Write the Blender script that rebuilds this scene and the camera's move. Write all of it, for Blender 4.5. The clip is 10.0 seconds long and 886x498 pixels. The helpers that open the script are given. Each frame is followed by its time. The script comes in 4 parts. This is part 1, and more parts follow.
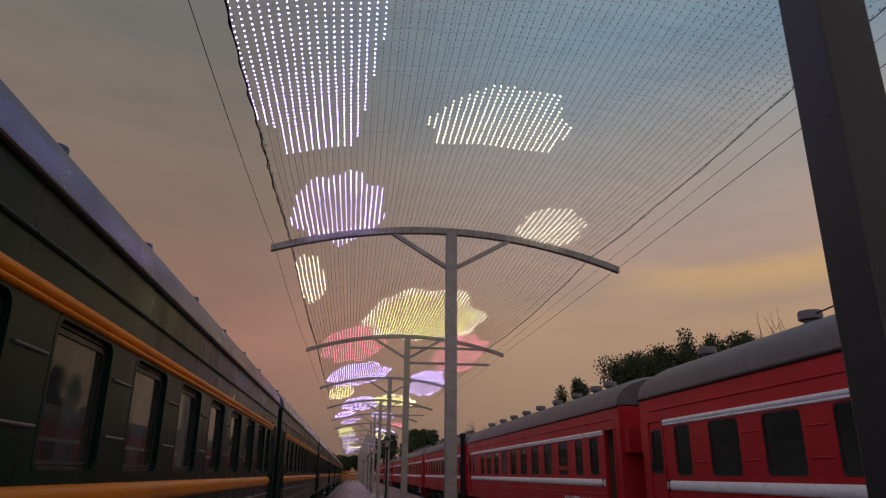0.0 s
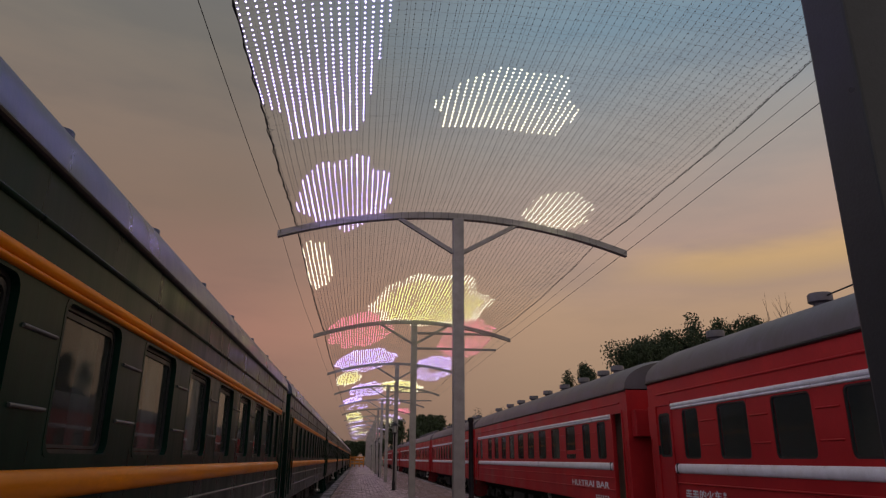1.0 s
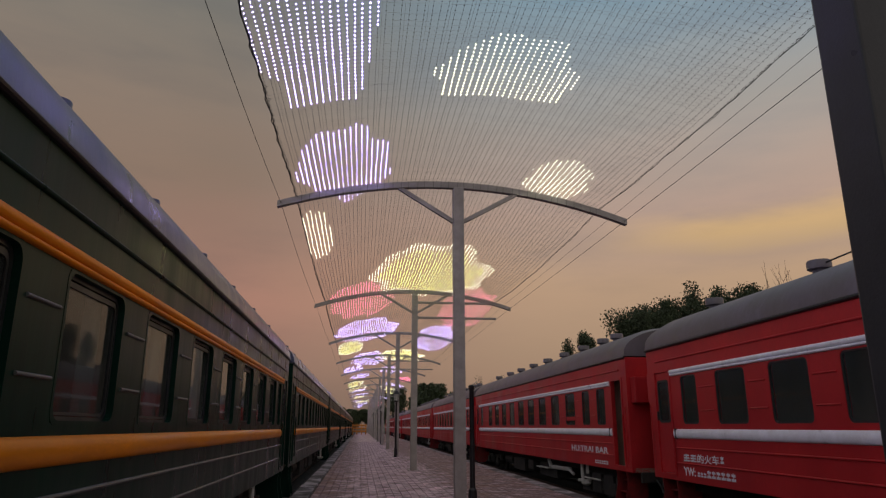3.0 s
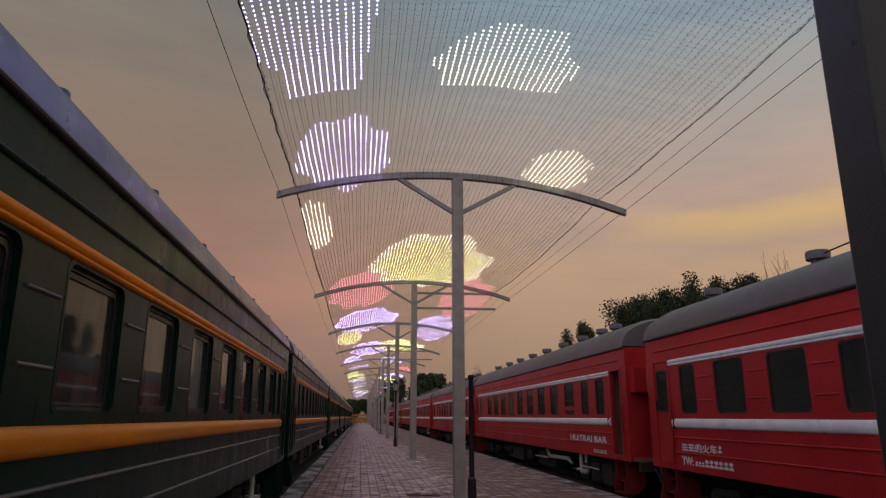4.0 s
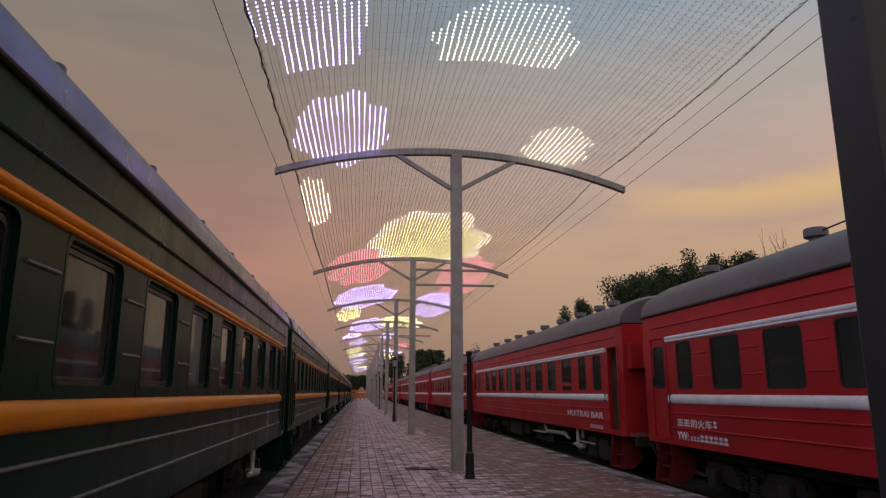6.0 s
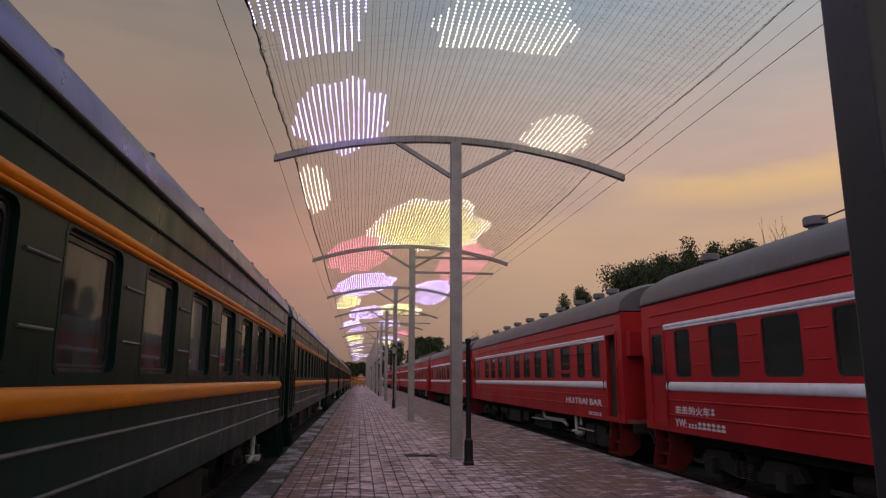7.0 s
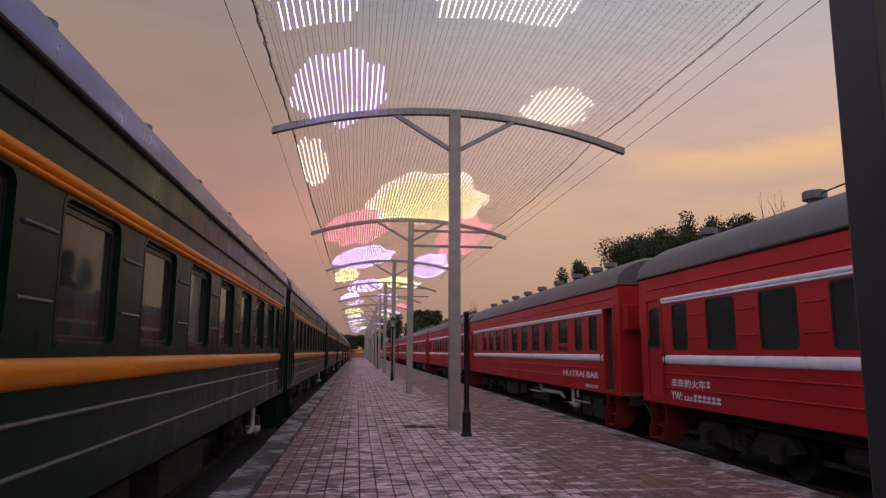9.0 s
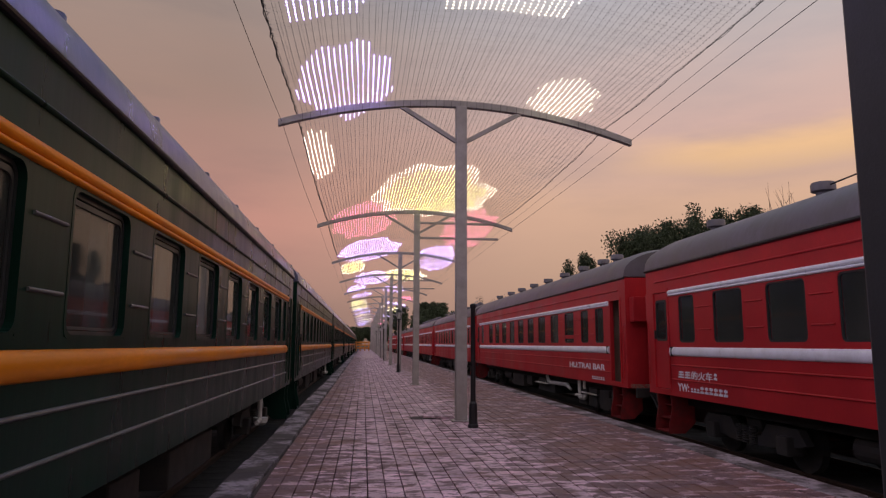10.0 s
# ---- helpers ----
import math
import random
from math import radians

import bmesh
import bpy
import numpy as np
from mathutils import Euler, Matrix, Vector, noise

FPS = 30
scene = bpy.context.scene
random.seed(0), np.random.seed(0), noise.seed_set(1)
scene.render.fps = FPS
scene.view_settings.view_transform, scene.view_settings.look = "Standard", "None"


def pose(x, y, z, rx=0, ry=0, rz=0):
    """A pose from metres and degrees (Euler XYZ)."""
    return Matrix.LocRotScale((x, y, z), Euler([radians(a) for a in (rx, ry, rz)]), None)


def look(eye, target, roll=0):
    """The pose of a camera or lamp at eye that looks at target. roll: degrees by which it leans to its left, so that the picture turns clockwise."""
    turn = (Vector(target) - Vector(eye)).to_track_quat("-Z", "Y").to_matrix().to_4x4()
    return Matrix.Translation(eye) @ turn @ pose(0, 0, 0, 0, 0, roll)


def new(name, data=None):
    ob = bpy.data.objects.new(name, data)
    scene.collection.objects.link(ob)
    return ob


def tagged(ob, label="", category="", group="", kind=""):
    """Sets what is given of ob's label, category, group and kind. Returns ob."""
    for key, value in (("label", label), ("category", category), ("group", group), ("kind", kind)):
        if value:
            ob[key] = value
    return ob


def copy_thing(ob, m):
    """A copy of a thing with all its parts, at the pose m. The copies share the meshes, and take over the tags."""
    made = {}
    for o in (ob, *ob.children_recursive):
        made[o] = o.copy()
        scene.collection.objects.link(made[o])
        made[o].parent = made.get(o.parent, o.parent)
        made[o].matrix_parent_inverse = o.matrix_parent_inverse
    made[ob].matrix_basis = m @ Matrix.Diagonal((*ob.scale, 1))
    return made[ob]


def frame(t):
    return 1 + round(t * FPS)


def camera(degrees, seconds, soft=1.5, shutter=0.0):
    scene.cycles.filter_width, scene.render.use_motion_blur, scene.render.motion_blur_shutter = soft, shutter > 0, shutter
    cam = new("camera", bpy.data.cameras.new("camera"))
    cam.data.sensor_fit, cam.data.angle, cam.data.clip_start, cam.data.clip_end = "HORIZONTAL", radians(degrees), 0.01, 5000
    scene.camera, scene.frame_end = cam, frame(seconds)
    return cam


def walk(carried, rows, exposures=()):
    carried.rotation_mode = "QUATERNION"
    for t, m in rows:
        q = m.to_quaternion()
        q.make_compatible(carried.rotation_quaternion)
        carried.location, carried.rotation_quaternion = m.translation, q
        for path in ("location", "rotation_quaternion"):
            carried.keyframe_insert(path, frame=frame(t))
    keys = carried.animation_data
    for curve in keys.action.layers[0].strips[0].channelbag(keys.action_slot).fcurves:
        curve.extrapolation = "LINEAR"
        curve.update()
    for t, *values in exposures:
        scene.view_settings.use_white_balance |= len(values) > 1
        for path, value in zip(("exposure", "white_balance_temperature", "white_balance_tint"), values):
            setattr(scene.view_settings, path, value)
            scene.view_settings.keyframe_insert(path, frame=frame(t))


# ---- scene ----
cam = camera(66.72, 10.0, soft=1.25)
PATH = (
    (0, 0.014, 0.021, 1.654, -7.457, 18.501, -0.446), (0.5, 0.005, 0.050, 1.645, -7.455, 18.180, -0.334),
    (1, -0.002, 0.072, 1.635, -6.878, 17.340, -0.242), (1.5, -0.009, 0.083, 1.629, -6.823, 16.371, -0.110),
    (2, -0.009, 0.080, 1.627, -6.807, 15.736, -0.070), (2.5, -0.005, 0.069, 1.621, -6.752, 15.224, 0.025),
    (4, -0.005, 0.057, 1.617, -6.833, 13.971, 0.091), (4.5, -0.006, 0.049, 1.615, -6.859, 13.511, 0.065),
    (5, -0.005, 0.048, 1.612, -6.882, 13.033, 0.043), (5.5, -0.002, 0.046, 1.610, -6.922, 12.539, 0.042),
    (7, -0.001, 0.042, 1.613, -7.018, 10.955, -0.086), (7.5, -0.002, 0.039, 1.613, -7.096, 10.450, -0.071),
    (8, -0.002, 0.038, 1.611, -7.109, 9.860, -0.129), (8.5, -0.000, 0.041, 1.610, -7.134, 9.278, -0.191),
    (9, -0.002, 0.047, 1.610, -7.170, 8.704, -0.228), (9.5, -0.007, 0.046, 1.609, -7.108, 8.286, -0.215),
    (10, -0.019, 0.045, 1.608, -6.683, 8.039, -0.247),
)
walk(cam, [(t, pose(x, y, z, 90 + pitch, roll, yaw)) for t, x, y, z, yaw, pitch, roll in PATH],
     exposures=((0.0, -0.5, 6820, 8), (1.0, -0.44, 6820, 7.5), (2.5, -0.35, 6800, 5), (4.0, -0.28, 6780, 4.5), (5.5, -0.19, 6720, 6.5), (8.0, 0.0, 6680, 12), (10.0, 0.12, 6700, 18)))

# ---- sky and sun ----
world = bpy.data.worlds.new("sky")
scene.world = world
world.use_nodes = True
wt = world.node_tree
wt.nodes.clear()


def wnode(kind, **vals):
    n = wt.nodes.new(kind)
    for k, v in vals.items():
        n.inputs[k].default_value = v
    return n


def wmath(op, a, b=None, clamp=False):
    n = wt.nodes.new("ShaderNodeMath")
    n.operation, n.use_clamp = op, clamp
    for i, v in enumerate((a, b)):
        if v is None:
            continue
        if isinstance(v, (int, float)):
            n.inputs[i].default_value = v
        else:
            wt.links.new(v, n.inputs[i])
    return n.outputs[0]


def wmix(fac, a, b, blend="MIX"):
    n = wt.nodes.new("ShaderNodeMix")
    n.data_type, n.blend_type = "RGBA", blend
    for sock, v in ((n.inputs[0], fac), (n.inputs[6], a), (n.inputs[7], b)):
        if isinstance(v, (int, float)):
            sock.default_value = v
        elif isinstance(v, tuple):
            sock.default_value = (*v, 1)
        else:
            wt.links.new(v, sock)
    return n.outputs[2]


def wramp(fac, stops):
    n = wt.nodes.new("ShaderNodeValToRGB")
    e = n.color_ramp.elements
    while len(e) < len(stops):
        e.new(0.5)
    for el, (p, c) in zip(e, stops):
        el.position, el.color = p, (*c, 1)
    wt.links.new(fac, n.inputs[0])
    return n.outputs[0]


def wsmooth(v, lo, hi):
    n = wt.nodes.new("ShaderNodeMapRange")
    n.interpolation_type = "SMOOTHSTEP"
    n.inputs[1].default_value, n.inputs[2].default_value = lo, hi
    wt.links.new(v, n.inputs[0])
    return n.outputs[0]


tc = wt.nodes.new("ShaderNodeTexCoord")
sep = wt.nodes.new("ShaderNodeSeparateXYZ")
wt.links.new(tc.outputs["Generated"], sep.inputs[0])
stretch = wt.nodes.new("ShaderNodeMapping")
stretch.inputs["Scale"].default_value = (1.6, 1.6, 7.0)
wt.links.new(tc.outputs["Generated"], stretch.inputs[0])
cloud = wnode("ShaderNodeTexNoise", Scale=1.7, Detail=6.0, Roughness=0.55)
wt.links.new(stretch.outputs[0], cloud.inputs["Vector"])
soft_cloud = wnode("ShaderNodeTexNoise", Scale=0.7, Detail=3.0)
wt.links.new(stretch.outputs[0], soft_cloud.inputs["Vector"])
wob = wmath("MULTIPLY", wmath("SUBTRACT", cloud.outputs[0], 0.5), 0.07)
high = wmath("ADD", sep.outputs[2], wob)
# away from the sunset: dull brown dusk; towards it: brighter, blue above and gold low down
dull = wramp(high, [(0.0, (0.21, 0.145, 0.13)), (0.05, (0.275, 0.17, 0.148)), (0.17, (0.43, 0.225, 0.185)),
                    (0.34, (0.3, 0.212, 0.172)), (0.55, (0.235, 0.222, 0.208)), (1.0, (0.3, 0.34, 0.4))])
glow = wramp(high, [(0.0, (0.29, 0.185, 0.155)), (0.10, (0.385, 0.265, 0.2)), (0.2, (0.515, 0.348, 0.252)),
                    (0.3, (0.52, 0.375, 0.33)), (0.42, (0.415, 0.39, 0.39)), (0.57, (0.265, 0.385, 0.5)), (1.0, (0.26, 0.34, 0.44))])
side = wsmooth(wmath("ADD", sep.outputs[0], wmath("MULTIPLY", sep.outputs[1], 0.12)), -0.12, 0.42)
sky = wmix(side, dull, glow)
# the clear eastern sky behind the camera
sky = wmix(wsmooth(wmath("MULTIPLY", sep.outputs[1], -1.0), -0.25, 0.6), sky, (0.62, 0.565, 0.57))
# cooler, paler cloud out to the left
sky = wmix(wsmooth(wmath("MULTIPLY", sep.outputs[0], -1.0), 0.5, 0.85), sky, (0.6, 0.62, 0.78))
# a lit bank of cloud low over the right-hand train
band = wmath("MULTIPLY", wsmooth(wmath("ABSOLUTE", wmath("SUBTRACT", high, 0.265)), 0.035, 0.0), wsmooth(sep.outputs[0], 0.3, 0.5))
sky = wmix(wmath("MULTIPLY", band, 0.6), sky, (0.8, 0.52, 0.22))
sky = wmix(wsmooth(soft_cloud.outputs[0], 0.3, 0.75), sky, (1.18, 1.12, 1.08), "MULTIPLY")
sky = wmix(wsmooth(cloud.outputs[0], 0.42, 0.72), sky, (0.86, 0.88, 0.92), "MULTIPLY")
nishita = wt.nodes.new("ShaderNodeTexSky")
nishita.sky_type, nishita.sun_disc = "NISHITA", False
nishita.sun_elevation, nishita.sun_rotation = radians(4), radians(40)
nish = wnode("ShaderNodeBackground", Strength=0.004)
wt.links.new(nishita.outputs[0], nish.inputs[0])
back = wnode("ShaderNodeBackground", Strength=1.0)
wt.links.new(sky, back.inputs[0])
both = wt.nodes.new("ShaderNodeAddShader")
wt.links.new(back.outputs[0], both.inputs[0])
wt.links.new(nish.outputs[0], both.inputs[1])
wout = wt.nodes.new("ShaderNodeOutputWorld")
wt.links.new(both.outputs[0], wout.inputs[0])

sun_data = bpy.data.lights.new("sun", "SUN")
sun_data.energy, sun_data.angle, sun_data.color = 0.4, radians(20), (1.0, 0.72, 0.45)
sun = new("sun", sun_data)
sun.matrix_world = look((0, 0, 0), (-0.64, -0.76, -0.07))


# ---- materials ----
def material(name, base, rough=0.6, metal=0.0, vary=0.25, scale=4.0, grain=60.0, bump=0.15, dirt=None, dirt_amount=0.5,
             dirt_scale=1.2, stretch=(1, 1, 1), random_piece=0.0, coat=0.0, spec=0.5, dirt_range=(0.42, 0.66), speckle=0.0, soil=None, trodden=None):
    m = bpy.data.materials.new(name)
    m.use_nodes = True
    t = m.node_tree
    b = t.nodes["Principled BSDF"]
    mp = t.nodes.new("ShaderNodeMapping")
    mp.inputs["Scale"].default_value = stretch
    geo = t.nodes.new("ShaderNodeNewGeometry")
    t.links.new(geo.outputs["Position"], mp.inputs[0])

    def noise_tex(s, d=4.0, r=0.55):
        n = t.nodes.new("ShaderNodeTexNoise")
        n.inputs["Scale"].default_value, n.inputs["Detail"].default_value, n.inputs["Roughness"].default_value = s, d, r
        t.links.new(mp.outputs[0], n.inputs["Vector"])
        return n.outputs[0]

    def mix(f, a, bb, blend="MIX"):
        n = t.nodes.new("ShaderNodeMix")
        n.data_type, n.blend_type = "RGBA", blend
        for sock, v in ((n.inputs[0], f), (n.inputs[6], a), (n.inputs[7], bb)):
            if isinstance(v, (int, float)):
                sock.default_value = v
            elif isinstance(v, tuple):
                sock.default_value = (*v, 1)
            else:
                t.links.new(v, sock)
        return n.outputs[2]

    def remap(v, lo, hi, a=0.0, z=1.0):
        n = t.nodes.new("ShaderNodeMapRange")
        for i, x in enumerate((lo, hi, a, z)):
            n.inputs[i + 1].default_value = x
        t.links.new(v, n.inputs[0])
        return n.outputs[0]

    big, fine = noise_tex(scale), noise_tex(grain, 3.0)
    lo = tuple(x * (1 - vary) for x in base)
    hi = tuple(min(1, x * (1 + vary)) for x in base)
    col = mix(remap(big, 0.3, 0.7), lo, hi)
    col = mix(remap(fine, 0.3, 0.7, 0, 0.35), col, tuple(x * 0.75 for x in base))
    if random_piece:
        oi = t.nodes.new("ShaderNodeObjectInfo")
        add = t.nodes.new("ShaderNodeMath")
        add.operation = "ADD"
        t.links.new(oi.outputs["Random"], add.inputs[0])
        t.links.new(geo.outputs["Random Per Island"], add.inputs[1])
        fr = t.nodes.new("ShaderNodeMath")
        fr.operation = "FRACT"
        t.links.new(add.outputs[0], fr.inputs[0])
        col = mix(remap(fr.outputs[0], 0, 1, 0, random_piece), col, tuple(x * 0.45 for x in base))
    edge = None
    if trodden:  # less walked on away from the middle line, so more dirt lies there
        sx = t.nodes.new("ShaderNodeSeparateXYZ")
        t.links.new(geo.outputs["Position"], sx.inputs[0])

        def calc(op, a, b):
            n = t.nodes.new("ShaderNodeMath")
            n.operation = op
            for i, v in enumerate((a, b)):
                if isinstance(v, (int, float)):
                    n.inputs[i].default_value = v
                else:
                    t.links.new(v, n.inputs[i])
            return n.outputs[0]

        off = calc("ABSOLUTE", calc("SUBTRACT", sx.outputs[0], trodden[0]), 0.0)
        edge = remap(off, trodden[1], trodden[2], -0.034, 0.055)
    if dirt:
        d = noise_tex(dirt_scale, 7.0, 0.65)
        if edge:
            d = calc("ADD", d, edge)
        col = mix(remap(d, *dirt_range, 0, dirt_amount), col, dirt)
    if speckle:
        col = mix(remap(noise_tex(9.0, 5.0, 0.6), 0.53, 0.6, 0, speckle), col, dirt)
    if soil:
        lies = noise_tex(0.9, 6.0, 0.65)
        if edge:
            lies = calc("ADD", lies, edge)
        col = mix(remap(lies, 0.49, 0.64, 0, 0.68), col, soil)
    t.links.new(col, b.inputs["Base Color"])
    t.links.new(remap(big, 0.3, 0.7, max(0.02, rough - 0.1), min(1, rough + 0.1)), b.inputs["Roughness"])
    b.inputs["Metallic"].default_value = metal
    b.inputs["Coat Weight"].default_value = coat
    b.inputs["Specular IOR Level"].default_value = spec
    if bump:
        bp = t.nodes.new("ShaderNodeBump")
        bp.inputs["Strength"].default_value, bp.inputs["Distance"].default_value = bump, 0.01
        t.links.new(fine, bp.inputs["Height"])
        t.links.new(bp.outputs[0], b.inputs["Normal"])
    return m


def emitter(name, color, strength):
    m = bpy.data.materials.new(name)
    m.use_nodes = True
    b = m.node_tree.nodes["Principled BSDF"]
    b.inputs["Base Color"].default_value = (0.8, 0.8, 0.8, 1)
    b.inputs["Emission Color"].default_value = (*color, 1)
    b.inputs["Emission Strength"].default_value = strength
    return m


def glass(name, tint=(0.45, 0.5, 0.48)):
    m = bpy.data.materials.new(name)
    m.use_nodes = True
    b = m.node_tree.nodes["Principled BSDF"]
    b.inputs["Base Color"].default_value = (*tint, 1)
    b.inputs["Roughness"].default_value = 0.03
    b.inputs["Transmission Weight"].default_value = 0.97
    b.inputs["IOR"].default_value = 1.2
    return m


STEEL = material("galvanised_paint", (0.35, 0.325, 0.31), 0.5, 0.1, 0.15, 2.0, 80, 0.1, (0.12, 0.1, 0.09), 0.35, 2.5)
# the nearest pole's steel, with the shade it stands in put into the colour
SHADED_STEEL = material("dark_column_paint", (0.056, 0.06, 0.066), 0.36, 0.0, 0.15, 2.0, 80, 0.1, (0.04, 0.042, 0.045), 0.35, 2.5, spec=0.2)
GREEN = material("green_coach_paint", (0.004, 0.022, 0.0145), 0.32, 0, 0.4, 1.5, 7, 0.1, (0.008, 0.03, 0.019), 0.6, 1.3, (1, 1.6, 0.18), spec=0.06)
# paler green for ribs and beads: the light they catch is painted in
HIGHLIGHT_GREEN = material("worn_green_edges", (0.085, 0.095, 0.095), 0.45, 0, 0.35, 3.0, 40, 0.1, (0.03, 0.045, 0.04), 0.7, 5.0)
ORANGE = material("orange_coach_paint", (0.68, 0.215, 0.004), 0.36, 0, 0.15, 2.0, 40, 0.06, (0.4, 0.12, 0.012), 0.4, 3.0, (1, 0.3, 1), spec=0.1)
RED = material("red_coach_paint", (0.48, 0.023, 0.028), 0.42, 0, 0.2, 1.2, 30, 0.08, (0.35, 0.016, 0.024), 0.6, 1.5, (1, 0.6, 0.35), spec=0.2)
STEP_RED = material("grimy_red_step_paint", (0.2, 0.014, 0.016), 0.6, 0, 0.3, 3.0, 40, 0.2, (0.06, 0.02, 0.018), 0.7, 4.0, spec=0.2)
WHITE = material("white_coach_paint", (0.86, 0.86, 0.94), 0.36, 0, 0.06, 3.0, 40, 0.05, (0.5, 0.47, 0.47), 0.3, 4.0)
ROOF_GREEN = material("grey_roof_paint", (0.05, 0.06, 0.125), 0.34, 0, 0.3, 1.6, 12, 0.2, (0.075, 0.078, 0.1), 0.6, 1.8, (0.6, 1.2, 0.6))
ROOF_RED = material("dusty_roof_paint", (0.125, 0.11, 0.135), 0.5, 0, 0.3, 1.2, 12, 0.25, (0.1, 0.09, 0.09), 0.75, 1.5, (0.6, 1.2, 0.6))
BLACK = material("black_iron", (0.016, 0.016, 0.018), 0.45, 0.2, 0.3, 3.0, 50, 0.15)
UNDER = material("sooty_underframe", (0.022, 0.02, 0.019), 0.8, 0, 0.4, 3.0, 30, 0.3, (0.06, 0.045, 0.035), 0.4, 2.0)
RUBBER = material("rubber_gasket", (0.015, 0.017, 0.017), 0.55, 0, 0.2, 5.0, 60, 0.05)
PIPE = material("dirty_white_pipe", (0.6, 0.58, 0.54), 0.5, 0, 0.15, 5.0, 60, 0.1, (0.3, 0.25, 0.2), 0.5, 6.0)
INSIDE = material("dim_interior_panel", (0.24, 0.17, 0.13), 0.6, 0, 0.3, 1.0, 20, 0.05)
CURTAIN = material("pale_curtain", (0.42, 0.42, 0.38), 0.85, 0, 0.2, 3.0, 50, 0.2)
GLASS = glass("window_glass")
PAVER = material("worn_concrete_paver", (0.82, 0.57, 0.645), 0.58, 0, 0.2, 2.5, 45, 0.5, (0.085, 0.034, 0.034), 0.88, 3.1, dirt_range=(0.478, 0.512), stretch=(0.7, 1.5, 1), random_piece=0.68, speckle=0.75, soil=(0.19, 0.08, 0.05), trodden=(1.05, 0.85, 2.0))
JOINT = material("paver_joint_sand", (0.06, 0.045, 0.04), 0.9, 0, 0.3, 3.0, 60, 0.3)
KERB = material("kerb_concrete", (0.4, 0.34, 0.37), 0.7, 0, 0.25, 2.0, 40, 0.4, (0.035, 0.026, 0.024), 0.93, 1.1, random_piece=0.4, dirt_range=(0.44, 0.55), speckle=0.7)
BALLAST = material("oily_ballast", (0.016, 0.0145, 0.013), 0.9, 0, 0.5, 9.0, 28, 1.0, (0.025, 0.02, 0.018), 0.6, 1.0)
EARTH = material("dusty_earth", (0.06, 0.05, 0.04), 0.95, 0, 0.35, 0.15, 6, 0.5, (0.05, 0.06, 0.03), 0.7, 0.05)
RUST = material("rusty_rail", (0.09, 0.055, 0.04), 0.55, 0.6, 0.3, 3.0, 50, 0.2)
SLEEPER = material("oily_sleeper", (0.02, 0.018, 0.016), 0.85, 0, 0.25, 3.0, 40, 0.3)
WIRE = material("net_wire", (0.2, 0.19, 0.195), 0.6, 0, 0.2, 4.0, 60, 0)
LED_OFF = material("unlit_diode", (0.06, 0.06, 0.065), 0.4, 0, 0.2, 4.0, 60, 0)
BARK = material("bark", (0.07, 0.05, 0.035), 0.9, 0, 0.3, 4.0, 30, 0.5)
LEAF = material("leaf", (0.045, 0.066, 0.026), 0.7, 0, 0.4, 1.0, 20, 0, random_piece=0.5)
MACHINE = material("orange_barrier_paint", (0.55, 0.2, 0.03), 0.5, 0, 0.15, 2.0, 30, 0.1)
LED_COLORS = {
    "white": emitter("lit_diode_lilac", (0.4, 0.31, 1.0), 26.0),
    "cream": emitter("lit_diode_cream", (1.0, 0.95, 0.7), 11.0),
    "yellow": emitter("lit_diode_yellow", (0.95, 1.0, 0.3), 7.5),
    "pink": emitter("lit_diode_pink", (1.0, 0.12, 0.33), 6.0),
    "violet": emitter("lit_diode_violet", (0.46, 0.4, 1.0), 9.0),
}


# ---- mesh helpers ----
def part(name, bm, mat, parent=None, label=""):
    me = bpy.data.meshes.new(name)
    bm.to_mesh(me)
    bm.free()
    for mm in (mat if isinstance(mat, (list, tuple)) else [mat]):
        me.materials.append(mm)
    ob = new(name, me)
    if parent:
        ob.parent = parent
    if label:
        ob["label"] = label
    return ob


def shared(name, me, parent, m=None):
    ob = new(name, me)
    ob.parent = parent
    if m is not None:
        ob.matrix_basis = m
    return ob


def thing(name, label, category, m=None, group="", kind=""):
    ob = new(name)
    ob.empty_display_size = 0.2
    if m is not None:
        ob.matrix_basis = m
    return tagged(ob, label, category, group, kind)


def box(bm, x0, x1, y0, y1, z0, z1, bevel=0.0):
    r = bmesh.ops.create_cube(bm, size=1.0, matrix=Matrix.Translation(((x0 + x1) / 2, (y0 + y1) / 2, (z0 + z1) / 2))
                              @ Matrix.Diagonal((abs(x1 - x0), abs(y1 - y0), abs(z1 - z0), 1)))
    if bevel:
        es = list({e for v in r["verts"] for e in v.link_edges})
        bmesh.ops.bevel(bm, geom=es, offset=bevel, segments=2, affect="EDGES", profile=0.6)
    return bm


def boxed(*a, bevel=0.0):
    return box(bmesh.new(), *a, bevel=bevel)


def tube(bm, a, b, r0, r1=None, n=10, caps=True):
    a, b = Vector(a), Vector(b)
    r1 = r0 if r1 is None else r1
    q = (b - a).to_track_quat("Z", "Y").to_matrix().to_4x4()
    bmesh.ops.create_cone(bm, cap_ends=caps, segments=n, radius1=r0, radius2=r1, depth=(b - a).length,
                          matrix=Matrix.Translation((a + b) / 2) @ q)
    return bm


